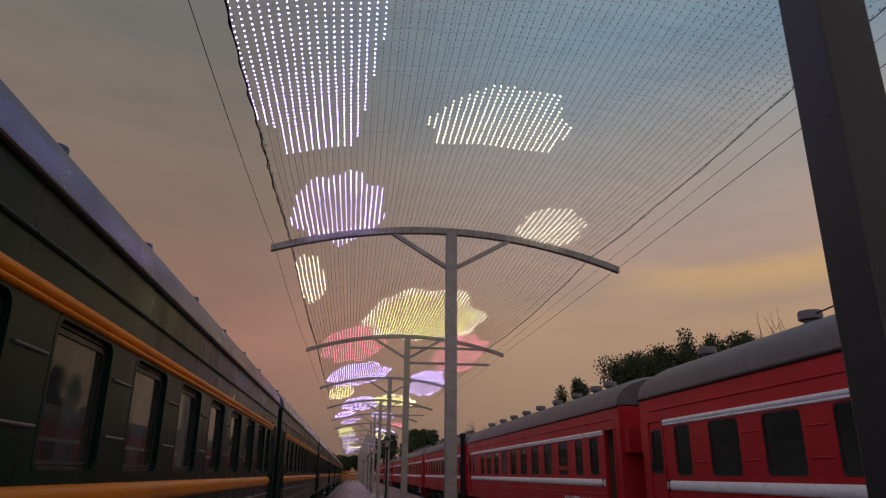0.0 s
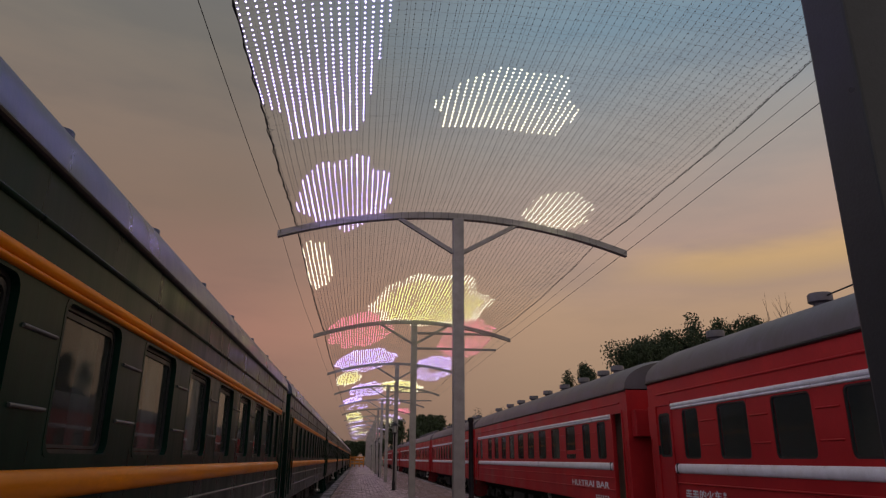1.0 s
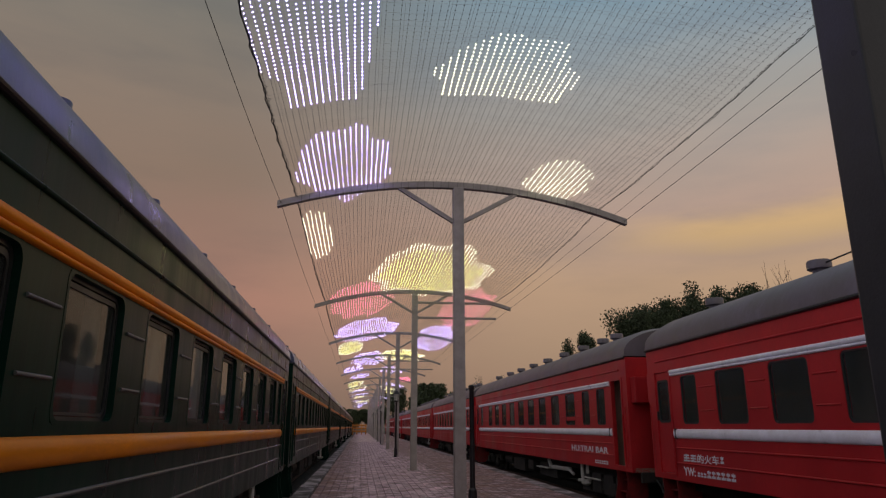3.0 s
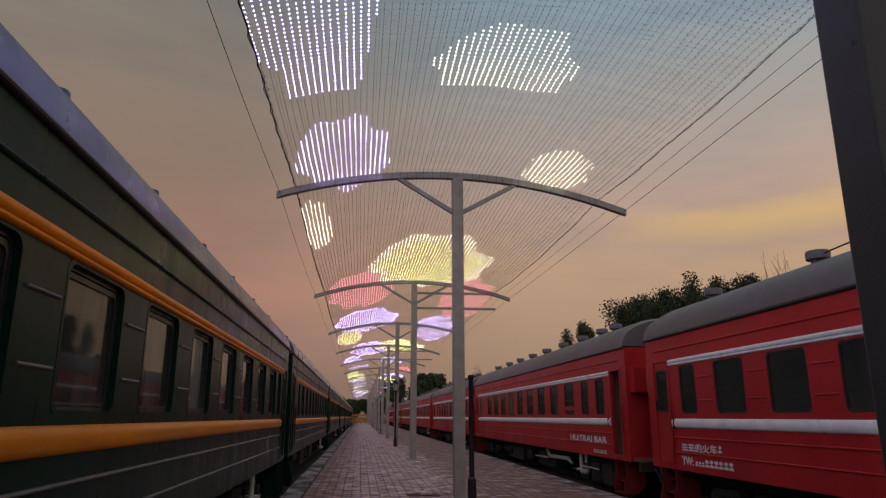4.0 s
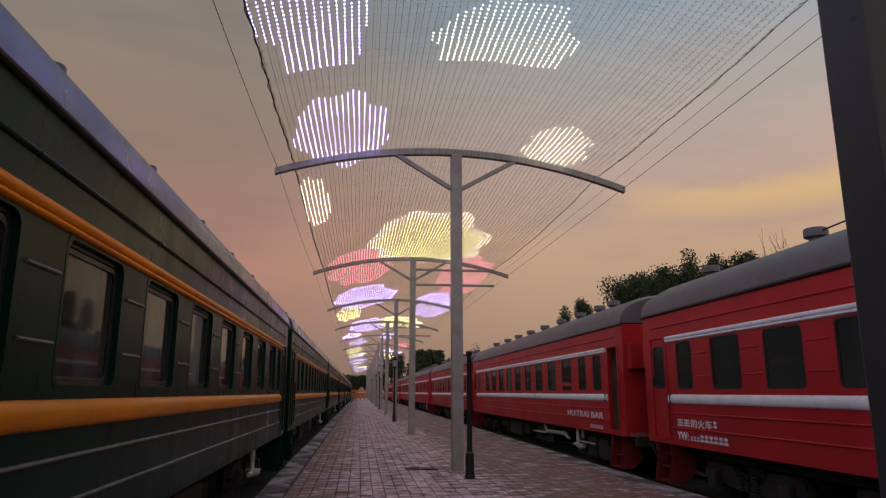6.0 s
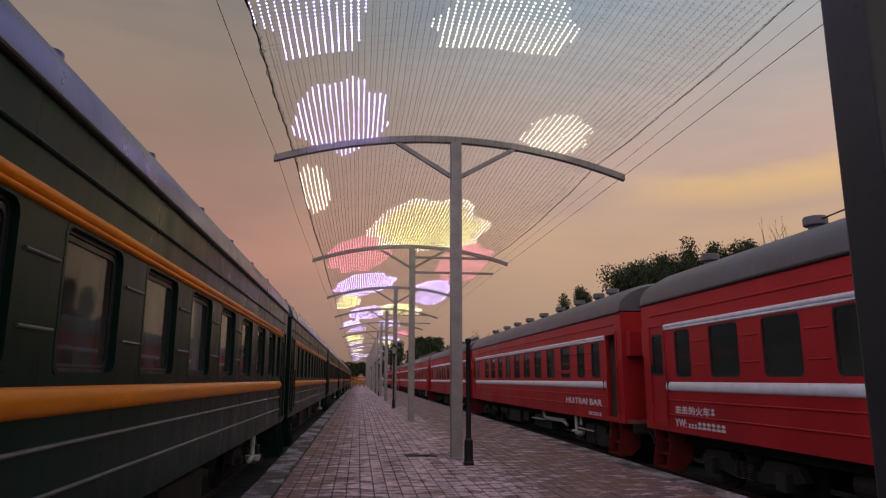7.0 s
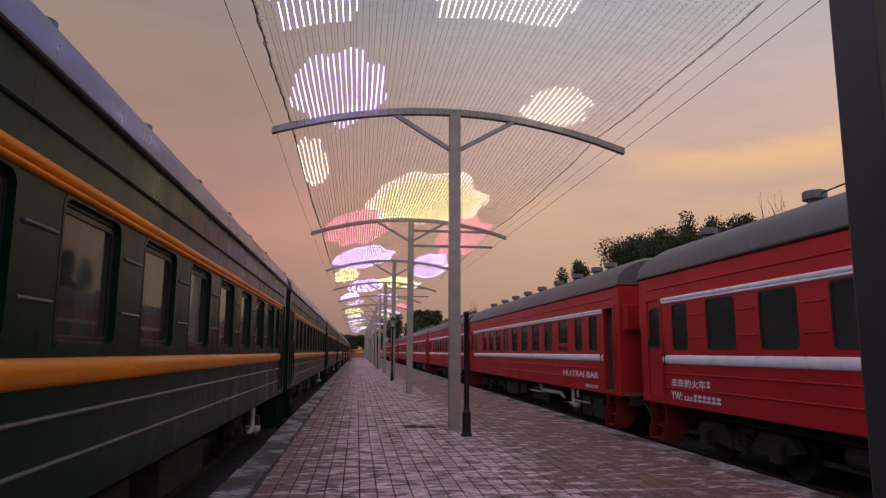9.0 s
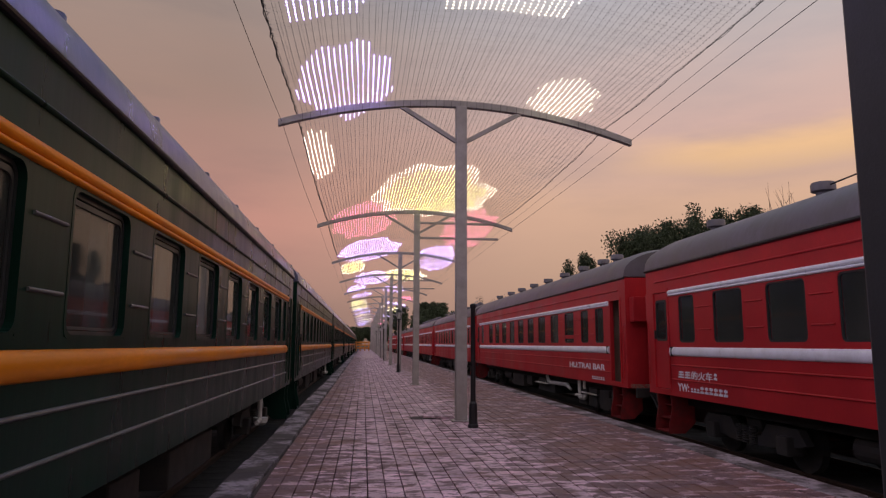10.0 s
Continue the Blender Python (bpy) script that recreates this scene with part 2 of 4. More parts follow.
def bent_tube(bm, pts, r, n=8):
    """One connected tube along a row of points."""
    pts = [Vector(p) for p in pts]
    rings = []
    for i, p in enumerate(pts):
        q = (pts[min(i + 1, len(pts) - 1)] - pts[max(i - 1, 0)]).to_track_quat("Z", "Y")
        rings.append([bm.verts.new(p + q @ Vector((r * math.cos(2 * math.pi * k / n), r * math.sin(2 * math.pi * k / n), 0))) for k in range(n)])
    for lo, hi in zip(rings, rings[1:]):
        for k in range(n):
            bm.faces.new((lo[k], lo[(k + 1) % n], hi[(k + 1) % n], hi[k]))
    bm.faces.new(list(reversed(rings[0])))
    bm.faces.new(rings[-1])
    return bm


def lathe(bm, profile, n=16, at=(0, 0, 0)):
    rings = [[bm.verts.new((at[0] + r * math.cos(2 * math.pi * i / n), at[1] + r * math.sin(2 * math.pi * i / n), at[2] + z))
              for i in range(n)] for r, z in profile]
    for lo, hi in zip(rings, rings[1:]):
        for i in range(n):
            bm.faces.new((lo[i], lo[(i + 1) % n], hi[(i + 1) % n], hi[i]))
    bm.faces.new(list(reversed(rings[0])))
    bm.faces.new(rings[-1])
    return bm


def extrude_y(bm, outline, y0, y1):
    """A closed outline of (x, z) drawn out along y, with end faces."""
    a = [bm.verts.new((x, y0, z)) for x, z in outline]
    b = [bm.verts.new((x, y1, z)) for x, z in outline]
    n = len(outline)
    for i in range(n):
        bm.faces.new((a[i], a[(i + 1) % n], b[(i + 1) % n], b[i]))
    bm.faces.new(list(reversed(a)))
    bm.faces.new(b)
    bmesh.ops.recalc_face_normals(bm, faces=bm.faces[:])
    return bm


def smooth(ob, angle=40):
    for p in ob.data.polygons:
        p.use_smooth = True
    ob.data.set_sharp_from_angle(angle=radians(angle))
    return ob


def holed_wall(bm, x0, x1, ys, zs, holes):
    """A wall between x0 and x1, cut by the lines ys and zs, with the (y0, y1, z0, z1) holes going through."""
    ys, zs = sorted(set(ys)), sorted(set(zs))

    def is_open(i, j):
        if not (0 <= i < len(ys) - 1 and 0 <= j < len(zs) - 1):
            return True
        y, z = (ys[i] + ys[i + 1]) / 2, (zs[j] + zs[j + 1]) / 2
        return any(a < y < b and c < z < d for a, b, c, d in holes)

    seen = {}

    def v(x, i, j):
        k = (x, i, j)
        if k not in seen:
            seen[k] = bm.verts.new((x, ys[i], zs[j]))
        return seen[k]

    for i in range(len(ys) - 1):
        for j in range(len(zs) - 1):
            if is_open(i, j):
                continue
            bm.faces.new((v(x1, i, j), v(x1, i + 1, j), v(x1, i + 1, j + 1), v(x1, i, j + 1)))
            bm.faces.new((v(x0, i, j), v(x0, i, j + 1), v(x0, i + 1, j + 1), v(x0, i + 1, j)))
            for di, dj, p, q in ((-1, 0, (i, j), (i, j + 1)), (1, 0, (i + 1, j), (i + 1, j + 1)),
                                 (0, -1, (i, j), (i + 1, j)), (0, 1, (i, j + 1), (i + 1, j + 1))):
                if is_open(i + di, j + dj):
                    bm.faces.new((v(x0, *p), v(x0, *q), v(x1, *q), v(x1, *p)))
    bmesh.ops.recalc_face_normals(bm, faces=bm.faces[:])
    return bm


def rounded(y0, y1, z0, z1, r, n=4):
    pts = []
    for cy, cz, a0 in ((y1 - r, z1 - r, 0), (y0 + r, z1 - r, 90), (y0 + r, z0 + r, 180), (y1 - r, z0 + r, 270)):
        for k in range(n + 1):
            a = radians(a0 + 90 * k / n)
            pts.append((cy + r * math.cos(a), cz + r * math.sin(a)))
    return pts


def ring(bm, outer, inner, x0, x1):
    """A flat frame between two outlines of equal count, from x0 to x1."""
    n = len(outer)
    vs = [[bm.verts.new((x, *p)) for p in o] for o in (outer, inner) for x in (x0, x1)]
    o0, o1, i0, i1 = vs
    for k in range(n):
        j = (k + 1) % n
        bm.faces.new((o1[k], o1[j], i1[j], i1[k]))
        bm.faces.new((o0[k], i0[k], i0[j], o0[j]))
        bm.faces.new((o0[k], o0[j], o1[j], o1[k]))
        bm.faces.new((i0[k], i1[k], i1[j], i0[j]))
    bmesh.ops.recalc_face_normals(bm, faces=bm.faces[:])
    return bm


# ---- ground, tracks and platform ----
GROUND = -0.75
RAIL_TOP = -0.55
ground = part("ground", boxed(-2500, 2500, -2500, 2500, GROUND - 1, GROUND), EARTH)
tagged(ground, "dusty earth round the station, reaching the horizon", "ground", kind="structure")


def track(cx, label):
    t = thing("railway_track", label, "railway track", pose(cx, 0, 0), kind="structure")
    prof = [(-2.0, GROUND + 0.004), (2.0, GROUND + 0.004), (1.5, RAIL_TOP - 0.106), (-1.5, RAIL_TOP - 0.106)]
    part("ballast", extrude_y(bmesh.new(), prof, -60, 230), BALLAST, t)
    for s in (-0.7535, 0.7535):
        p = [(s + x, RAIL_TOP + z) for x, z in ((-0.06, -0.17), (0.06, -0.17), (0.06, -0.15), (0.012, -0.13), (0.012, -0.045),
                                               (0.036, -0.035), (0.036, -0.004), (0.03, 0), (-0.03, 0), (-0.036, -0.004),
                                               (-0.036, -0.035), (-0.012, -0.045), (-0.012, -0.13), (-0.06, -0.15))]
        part("rail", extrude_y(bmesh.new(), p, -60, 230), RUST, t)
    sl = boxed(-1.25, 1.25, -0.13, 0.13, RAIL_TOP - 0.25, RAIL_TOP - 0.1, bevel=0.015)
    first = part("sleeper", sl, SLEEPER, t)
    for i in range(1, 90):
        shared("sleeper", first.data, t, pose(0, -10 + i * 0.6, 0))
    return t


track(-3.57, "rusty rails on dark oily ballast under the green train")
track(8.35, "rusty rails on dark oily ballast under the red train")

LEFT, KERB_W = -1.14, 0.46


def right_edge(y):
    """The platform's right-hand rim."""
    return 5.42


pb = bmesh.new()
rim = [-30, 3, 5, 7, 9, 11, 13, 15, 17, 19, 21, 23, 25, 195]
lo = [pb.verts.new((LEFT - KERB_W, -30, GROUND)), pb.verts.new((LEFT - KERB_W, 195, GROUND))] + [pb.verts.new((right_edge(y), y, GROUND)) for y in reversed(rim)]
hi = [pb.verts.new((*v.co[:2], -0.045)) for v in lo]
for i in range(len(lo)):
    j = (i + 1) % len(lo)
    pb.faces.new((lo[i], lo[j], hi[j], hi[i]))
pb.faces.new(lo)
pb.faces.new(list(reversed(hi)))
bmesh.ops.recalc_face_normals(pb, faces=pb.faces[:])
platform = part("platform", pb, JOINT)
tagged(platform, "long low platform paved with worn pinkish-grey blocks", "platform", kind="structure")


# added dark wall that keeps the gap under the red cars dark
backing_wall = part("platform_far", boxed(10.4, 16.0, -40, 195, GROUND, 0.42, bevel=0.03), JOINT)
tagged(backing_wall, "dark low wall added beyond the red train to hide the lit ground", "platform", kind="structure")

# ---- railway cars ----
CAR_L, CAR_W = 23.6, 3.1
Z_BOT, Z_EAVE = 0.5, 3.37
WIN_Z = (1.645, 2.68)


def bead(y0, y1, z0, z1, proud, x=0.0, n=6):
    """A half-round moulding along the side."""
    o = [(x - 0.004, z0)]
    for k in range(n + 1):
        a = -math.pi / 2 + math.pi * k / n
        o.append((x + proud * math.cos(a), (z0 + z1) / 2 + (z1 - z0) / 2 * math.sin(a)))
    o.append((x - 0.004, z1))
    return extrude_y(bmesh.new(), o, y0, y1)


def make_window(width, frame_mat, parent, y, halved=False, d=0.0):
    """window > gasket, pane, sash_bar; the frame's mesh is the window itself."""
    z0, z1 = WIN_Z
    w = width / 2
    out = rounded(-w - 0.02, w + 0.02, z0 - 0.02, z1 + 0.02, 0.1)
    inner = rounded(-w + 0.015, w - 0.015, z0 + 0.015, z1 - 0.015, 0.1)
    win = part("window", ring(bmesh.new(), out, inner, -0.075, 0.003), frame_mat, parent)
    win.matrix_basis = pose(0, y, 0)
    gk = rounded(-w + 0.045, w - 0.045, z0 + 0.045, z1 - 0.045, 0.08)
    part("gasket", ring(bmesh.new(), inner, gk, -0.085 + d, -0.05 + d), RUBBER, win)
    if frame_mat is GREEN:
        sash = rounded(-w + 0.075, w - 0.075, z0 + 0.075, z1 - 0.1, 0.06)
        part("sash_frame", ring(bmesh.new(), rounded(-w + 0.052, w - 0.052, z0 + 0.052, z1 - 0.06, 0.075), sash, -0.064, -0.052), RUBBER, win)
    pane = part("pane", boxed(-0.072 + d, -0.066 + d, -w + 0.03, w - 0.03, z0 + 0.03, z1 - 0.03), GLASS, win)
    pane.visible_shadow = False
    if halved:
        part("sash_bar", boxed(-0.06, -0.008, -w + 0.03, w - 0.03, z0 + 0.16, z0 + 0.28, bevel=0.006), frame_mat, win)
    return win


def make_bogie(car, y):
    b = part("bogie", boxed(-2.55, -0.55, y - 0.25, y + 0.25, RAIL_TOP + 0.55, RAIL_TOP + 0.8, bevel=0.04), UNDER, car)
    for x in (-2.6, -0.5):
        s = bmesh.new()
        o = [(y - 1.7, 0.42), (y - 1.5, 0.66), (y - 0.6, 0.66), (y - 0.4, 0.42), (y + 0.4, 0.42), (y + 0.6, 0.66), (y + 1.5, 0.66), (y + 1.7, 0.42),
             (y + 1.5, 0.36), (y + 0.5, 0.24), (y - 0.5, 0.24), (y - 1.5, 0.36)]
        va = [s.verts.new((x - 0.07, a, RAIL_TOP + c + 0.1)) for a, c in o]
        vb = [s.verts.new((x + 0.07, a, RAIL_TOP + c + 0.1)) for a, c in o]
        for k in range(len(o)):
            s.faces.new((va[k], va[(k + 1) % len(o)], vb[(k + 1) % len(o)], vb[k]))
        s.faces.new(va)
        s.faces.new(list(reversed(vb)))
        bmesh.ops.recalc_face_normals(s, faces=s.faces[:])
        part("side_frame", s, UNDER, b)
        for dy in (-0.22, 0.0, 0.22):
            sp = bmesh.new()
            lathe(sp, [(0.085 - 0.025 * (k % 2), k * 0.022) for k in range(15)], 10, (x + 0.1, y + dy, RAIL_TOP + 0.36))
            part("spring", sp, UNDER, b)
        for dy in (-1.2, 1.2):
            part("axle_box", boxed(x - 0.12, x + 0.2, y + dy - 0.16, y + dy + 0.16, RAIL_TOP + 0.3, RAIL_TOP + 0.62, bevel=0.03), UNDER, b)
    for dy in (-1.2, 1.2):
        for x in (-2.29, -0.81):
            w = bmesh.new()
            tube(w, (x - 0.065, y + dy, RAIL_TOP + 0.4575), (x + 0.065, y + dy, RAIL_TOP + 0.4575), 0.4575, n=28)
            tube(w, (x + 0.06, y + dy, RAIL_TOP + 0.4575), (x + 0.13, y + dy, RAIL_TOP + 0.4575), 0.14, 0.11, n=14)
            part("wheel", w, UNDER, b)
        part("axle", tube(bmesh.new(), (-2.3, y + dy, RAIL_TOP + 0.4575), (-0.8, y + dy, RAIL_TOP + 0.4575), 0.08, n=10), UNDER, b)


def make_steps(car, y, paint):
    """The boarding steps that hang under a door."""
    st = part("boarding_steps", boxed(-0.36, -0.33, y - 0.33, y + 0.33, -0.28, Z_BOT), paint, car)
    for yy in (y - 0.36, y + 0.33):
        s = bmesh.new()
        o = [(0.0, Z_BOT), (-0.55, Z_BOT), (-0.55, -0.1), (-0.3, -0.33), (0.06, -0.33), (0.06, -0.15), (-0.02, 0.2)]
        extrude_y(s, o, yy, yy + 0.03)
        part("side_plate", s, paint, st)
    for z, x in ((-0.3, 0.05), (-0.02, -0.06), (0.26, -0.16)):
        part("tread", boxed(x - 0.26, x, y - 0.33, y + 0.33, z - 0.02, z + 0.01, bevel=0.006), paint, st)


def vent(car, y, mat, x=-0.95, k=0.86, eave=Z_EAVE):
    z = eave + 0.03 + 0.83 * (1 - ((x + CAR_W / 2) / 1.58) ** 2) ** 0.45 - 0.06 * k
    v = bmesh.new()
    lathe(v, [(0.14 * k, -0.15 * k), (0.14 * k, 0.12 * k)], 16, (x, y, z))
    ob = part("roof_vent", v, mat, car)
    c = bmesh.new()
    lathe(c, [(0.2 * k, 0.1 * k), (0.23 * k, 0.12 * k), (0.23 * k, 0.26 * k), (0.21 * k, 0.29 * k), (0.05 * k, 0.305 * k)], 18, (x, y, z))
    smooth(part("cap", c, mat, ob), 50)


def make_car(paint, trim, roof_mat, label, group, widths, narrow, wide, open_door, halved=(), vents=(), vent_x=-0.95, vent_k=0.86, curtains=True, eave=Z_EAVE):
    car = thing("railway_car", label, "railway car", group=group)
    wins = [(y, 0.67 if paint is GREEN else 0.73) for y in narrow] + [(y, widths) for y in wide]
    door_ys = (0.75, CAR_L - 0.75)
    holes = [(y - w / 2, y + w / 2, *WIN_Z) for y, w in wins] + [(y - 0.36, y + 0.36, Z_BOT + 0.12, 2.82) for y in door_ys]
    ys = [0, CAR_L] + [v for h in holes for v in h[:2]]
    zs = [Z_BOT, eave] + [v for h in holes for v in h[2:]]
    part("side_wall", holed_wall(bmesh.new(), -0.09, 0.0, ys, zs, holes), paint, car)
    part("far_side_wall", boxed(-CAR_W, -CAR_W + 0.06, 0, CAR_L, Z_BOT, eave), paint, car)
    part("floor", boxed(-CAR_W + 0.06, -0.06, 0, CAR_L, Z_BOT, Z_BOT + 0.1), INSIDE, car)
    part("inner_partition", boxed(-1.0, -0.97, 1.3, CAR_L - 1.3, Z_BOT + 0.1, eave), INSIDE, car)
    for y in (1.28, CAR_L - 1.31):
        part("vestibule_wall", boxed(-CAR_W + 0.06, -0.06, y, y + 0.03, Z_BOT + 0.1, eave), INSIDE, car)
    for y0, y1, s in ((0, 0.06, -1), (CAR_L - 0.06, CAR_L, 1)):
        e = part("end_wall", boxed(-CAR_W + 0.06, -0.06, y0, y1, Z_BOT, eave), paint, car)
        ym = y0 if s < 0 else y1
        bl = bmesh.new()
        for k in range(5):
            a, b = ym + s * (0.02 + 0.09 * k), ym + s * (0.085 + 0.09 * k)
            box(bl, -2.15 + 0.02 * (k % 2), -0.95 - 0.02 * (k % 2), min(a, b), max(a, b), Z_BOT + 0.05, 2.75)
        part("gangway_bellows", bl, RUBBER, e)
        part("buffer_beam", boxed(-CAR_W + 0.2, -0.2, min(ym, ym + s * 0.12), max(ym, ym + s * 0.12), Z_BOT - 0.25, Z_BOT - 0.004, bevel=0.02), UNDER, e)
        part("equipment_box", boxed(-0.75, -0.1, min(ym + s * 0.004, ym + s * 0.3), max(ym + s * 0.004, ym + s * 0.3), 2.2, 2.85, bevel=0.02), paint, e)
        for x, dip in ((-0.5, 0.0), (-0.75, -0.12)):
            jc = bmesh.new()
            pts = [(x - 0.1 * math.sin(math.pi * q / 8), ym + s * 0.57 * q / 8, 0.45 - (0.4 - dip) * math.sin(math.pi * q / 16)) for q in range(9)]
            bent_tube(jc, pts, 0.022, n=7)
            part("jumper_cable", jc, RUBBER, e)
        part("corner_rail", tube(bmesh.new(), (0.03, ym - s * 0.12, 0.7), (0.03, ym - s * 0.12, 2.1), 0.014, n=8), paint, e)
    # the arched roof, its ends drawn down, and the gutter
    r = bmesh.new()
    n, b = 18, 0.83
    rows = []
    for y, k in ((0.0, 0.9), (0.5, 1.0), (CAR_L - 0.5, 1.0), (CAR_L, 0.9)):
        rows.append([r.verts.new((-CAR_W / 2 + (CAR_W / 2 + 0.03) * math.cos(math.pi * i / n), y,
                                  eave + 0.03 + b * k * max(0, math.sin(math.pi * i / n)) ** 0.9)) for i in range(n + 1)])
    for p, q in zip(rows, rows[1:]):
        for i in range(n):
            r.faces.new((p[i], p[i + 1], q[i + 1], q[i]))
    r.faces.new(rows[0])
    r.faces.new(list(reversed(rows[-1])))
    bmesh.ops.recalc_face_normals(r, faces=r.faces[:])
    roof = smooth(part("roof", r, roof_mat, car), 50)
    part("gutter", bead(0, CAR_L, eave - 0.035, eave + 0.03, 0.055), BLACK, car)
    # mouldings
    low = smooth(part("lower_stripe", bead(1.22, CAR_L - 1.22, 1.367, 1.563, 0.052, n=10), trim, car), 35)
    up = smooth(part("upper_stripe", bead(1.22, CAR_L - 1.22, 2.735, 2.83, 0.048, n=10), trim, car), 35)
    smooth(part("stripe_foot", bead(1.22, CAR_L - 1.22, 2.69, 2.742, 0.04, n=8), trim, up), 35)
    for y0 in (1.3, CAR_L - 1.34):
        part("stripe_band", boxed(0.0, 0.056, y0, y0 + 0.04, 1.36, 1.57), RUBBER if paint is RED else paint, low)
    for z in (0.86, 1.17):
        part("rib", bead(1.22, CAR_L - 1.22, z - 0.018, z + 0.018, 0.022), HIGHLIGHT_GREEN if paint is GREEN else paint, car)
    part("rib", bead(0.5, CAR_L - 0.5, 3.045, 3.09, 0.03), paint, car)
    order = sorted(wins)
    for (ya, wa), (yb, wb) in zip(order, order[1:]):
        a, c = ya + wa / 2 + 0.09, yb - wb / 2 - 0.09
        if c - a < 0.1:
            continue
        for z in (1.925, 2.39):
            part("pier_bead", bead(a, c, z - 0.015, z + 0.015, 0.02), HIGHLIGHT_GREEN if paint is GREEN else paint, car)
    masters = {}
    for i, (y, w) in enumerate(order):
        key = (w, i in halved)
        if key not in masters:
            masters[key] = make_window(w, paint, car, y, i in halved, 0.0 if paint is GREEN else 0.045)
        else:
            src = masters[key]
            win = shared("window", src.data, car, pose(0, y, 0))
            for ch in src.children:
                o = shared(ch.name.split(".")[0], ch.data, win)
                o.visible_shadow = ch.visible_shadow
        if curtains and w > 0.7:
            for side in (-1, 1):
                c = bmesh.new()
                prev = None
                ww = 0.26 * w
                for k in range(13):
                    yy = y + side * (w / 2 - ww * k / 12)
                    xx = -0.2 + 0.03 * math.sin(k * 2.1 + i)
                    cur = (c.verts.new((xx, yy, 1.6)), c.verts.new((xx * 0.9 - 0.02, yy, 2.66)))
                    if prev:
                        c.faces.new((prev[0], cur[0], cur[1], prev[1]))
                    prev = cur
                bmesh.ops.solidify(c, geom=c.faces[:], thickness=0.004)
                part("curtain", c, CURTAIN, car)
    # doors
    for y in door_ys:
        is_open = open_door and y > CAR_L / 2
        jamb = bmesh.new()
        ring(jamb, [(y + 0.42, 2.88), (y - 0.42, 2.88), (y - 0.42, Z_BOT + 0.08), (y + 0.42, Z_BOT + 0.08)],
             [(y + 0.35, 2.81), (y - 0.35, 2.81), (y - 0.35, Z_BOT + 0.13), (y + 0.35, Z_BOT + 0.13)], -0.03, 0.02)
        part("door_frame", jamb, paint, car)
        if not is_open:
            d = bmesh.new()
            h = (y - 0.26, y + 0.26, 1.72, 2.62)
            holed_wall(d, -0.05, -0.015, [y - 0.345, y + 0.345, h[0], h[1]], [Z_BOT + 0.14, 2.8, h[2], h[3]], [h])
            door = part("door", d, paint, car)
            o = rounded(h[0] - 0.02, h[1] + 0.02, h[2] - 0.02, h[3] + 0.02, 0.09)
            part("gasket", ring(bmesh.new(), o, rounded(h[0] + 0.03, h[1] - 0.03, h[2] + 0.03, h[3] - 0.03, 0.07), -0.04, -0.006), RUBBER, door)
            part("pane", boxed(-0.034, -0.03, h[0], h[1], h[2], h[3]), GLASS, door).visible_shadow = False
            part("handle", boxed(-0.015, 0.03, y - 0.32, y - 0.29, 1.75, 1.95, bevel=0.006), BLACK, door)
        part("hand_rail", tube(bmesh.new(), (0.05, y + 0.46, 0.75), (0.05, y + 0.46, 1.9), 0.016, n=8), paint, car)
        make_steps(car, y, paint if paint is GREEN else STEP_RED)
    for y in vents:
        vent(car, y, roof_mat, vent_x, vent_k, eave)
    # underneath
    under = part("underframe", boxed(-2.7, -0.4, 0.3, CAR_L - 0.3, Z_BOT - 0.22, Z_BOT - 0.004), UNDER, car)
    for y0, y1, z0 in ((8.4, 10.6, -0.25), (11.2, 12.1, -0.1), (13.2, 15.6, -0.2)):
        part("equipment_case", boxed(-2.2, -0.35, y0, y1, z0, Z_BOT - 0.23, bevel=0.03), UNDER, under)
    part("air_tank", tube(bmesh.new(), (-0.6, 6.2, 0.1), (-0.6, 7.8, 0.1), 0.2, n=16), UNDER, under)
    pipe = bmesh.new()
    for a, c in (((-0.14, 19.2, 0.5), (-0.14, 19.2, 0.02)), ((-0.14, 19.22, 0.02), (-0.14, 18.8, -0.02)), ((-0.2, 19.5, 0.5), (-0.2, 19.5, 0.22))):
        tube(pipe, a, c, 0.045, n=8)
    lathe(pipe, [(0.07, -0.16), (0.15, -0.1), (0.16, 0.0)], 12, (-0.16, 19.45, 0.03))
    part("waste_pipe", pipe, PIPE, under, "dirty white waste pipe")
    for y in (3.4, CAR_L - 3.4):
        make_bogie(car, y)
    return car


def writing(text, car, y, z, size, width, mat, name="lettering", bold=0.02):
    """Words on the car's side, starting at y, with their foot at z."""
    cu = bpy.data.curves.new(name, "FONT")
    cu.body, cu.size, cu.offset, cu.extrude = text, size, bold * size, 0.002
    tmp = new("lettering_curve", cu)
    bpy.context.view_layer.update()
    me = bpy.data.meshes.new_from_object(tmp.evaluated_get(bpy.context.evaluated_depsgraph_get()))
    bpy.data.objects.remove(tmp)
    me.materials.clear()
    me.materials.append(mat)
    ob = new(name, me)
    ob.parent = car
    co = [v.co.x for v in me.vertices]
    ob.matrix_basis = pose(0.006, y, z, 90, 0, 90) @ Matrix.Diagonal((width / (max(co) - min(co)), 1, 1, 1))
    return ob


def mark(car, y, z, w, h, rows=2):
    """An unread sign as plain bars of its size."""
    b = bmesh.new()
    for k in range(rows):
        zz = z + h * k / rows
        box(b, 0.002, 0.007, y + 0.01 * k, y + w - 0.008 * k, zz, zz + h / rows * 0.6)
    box(b, 0.002, 0.007, y + w * 0.4, y + w * 0.55, z, z + h * 0.9)
    return part("sign_bar", b, WHITE, car)


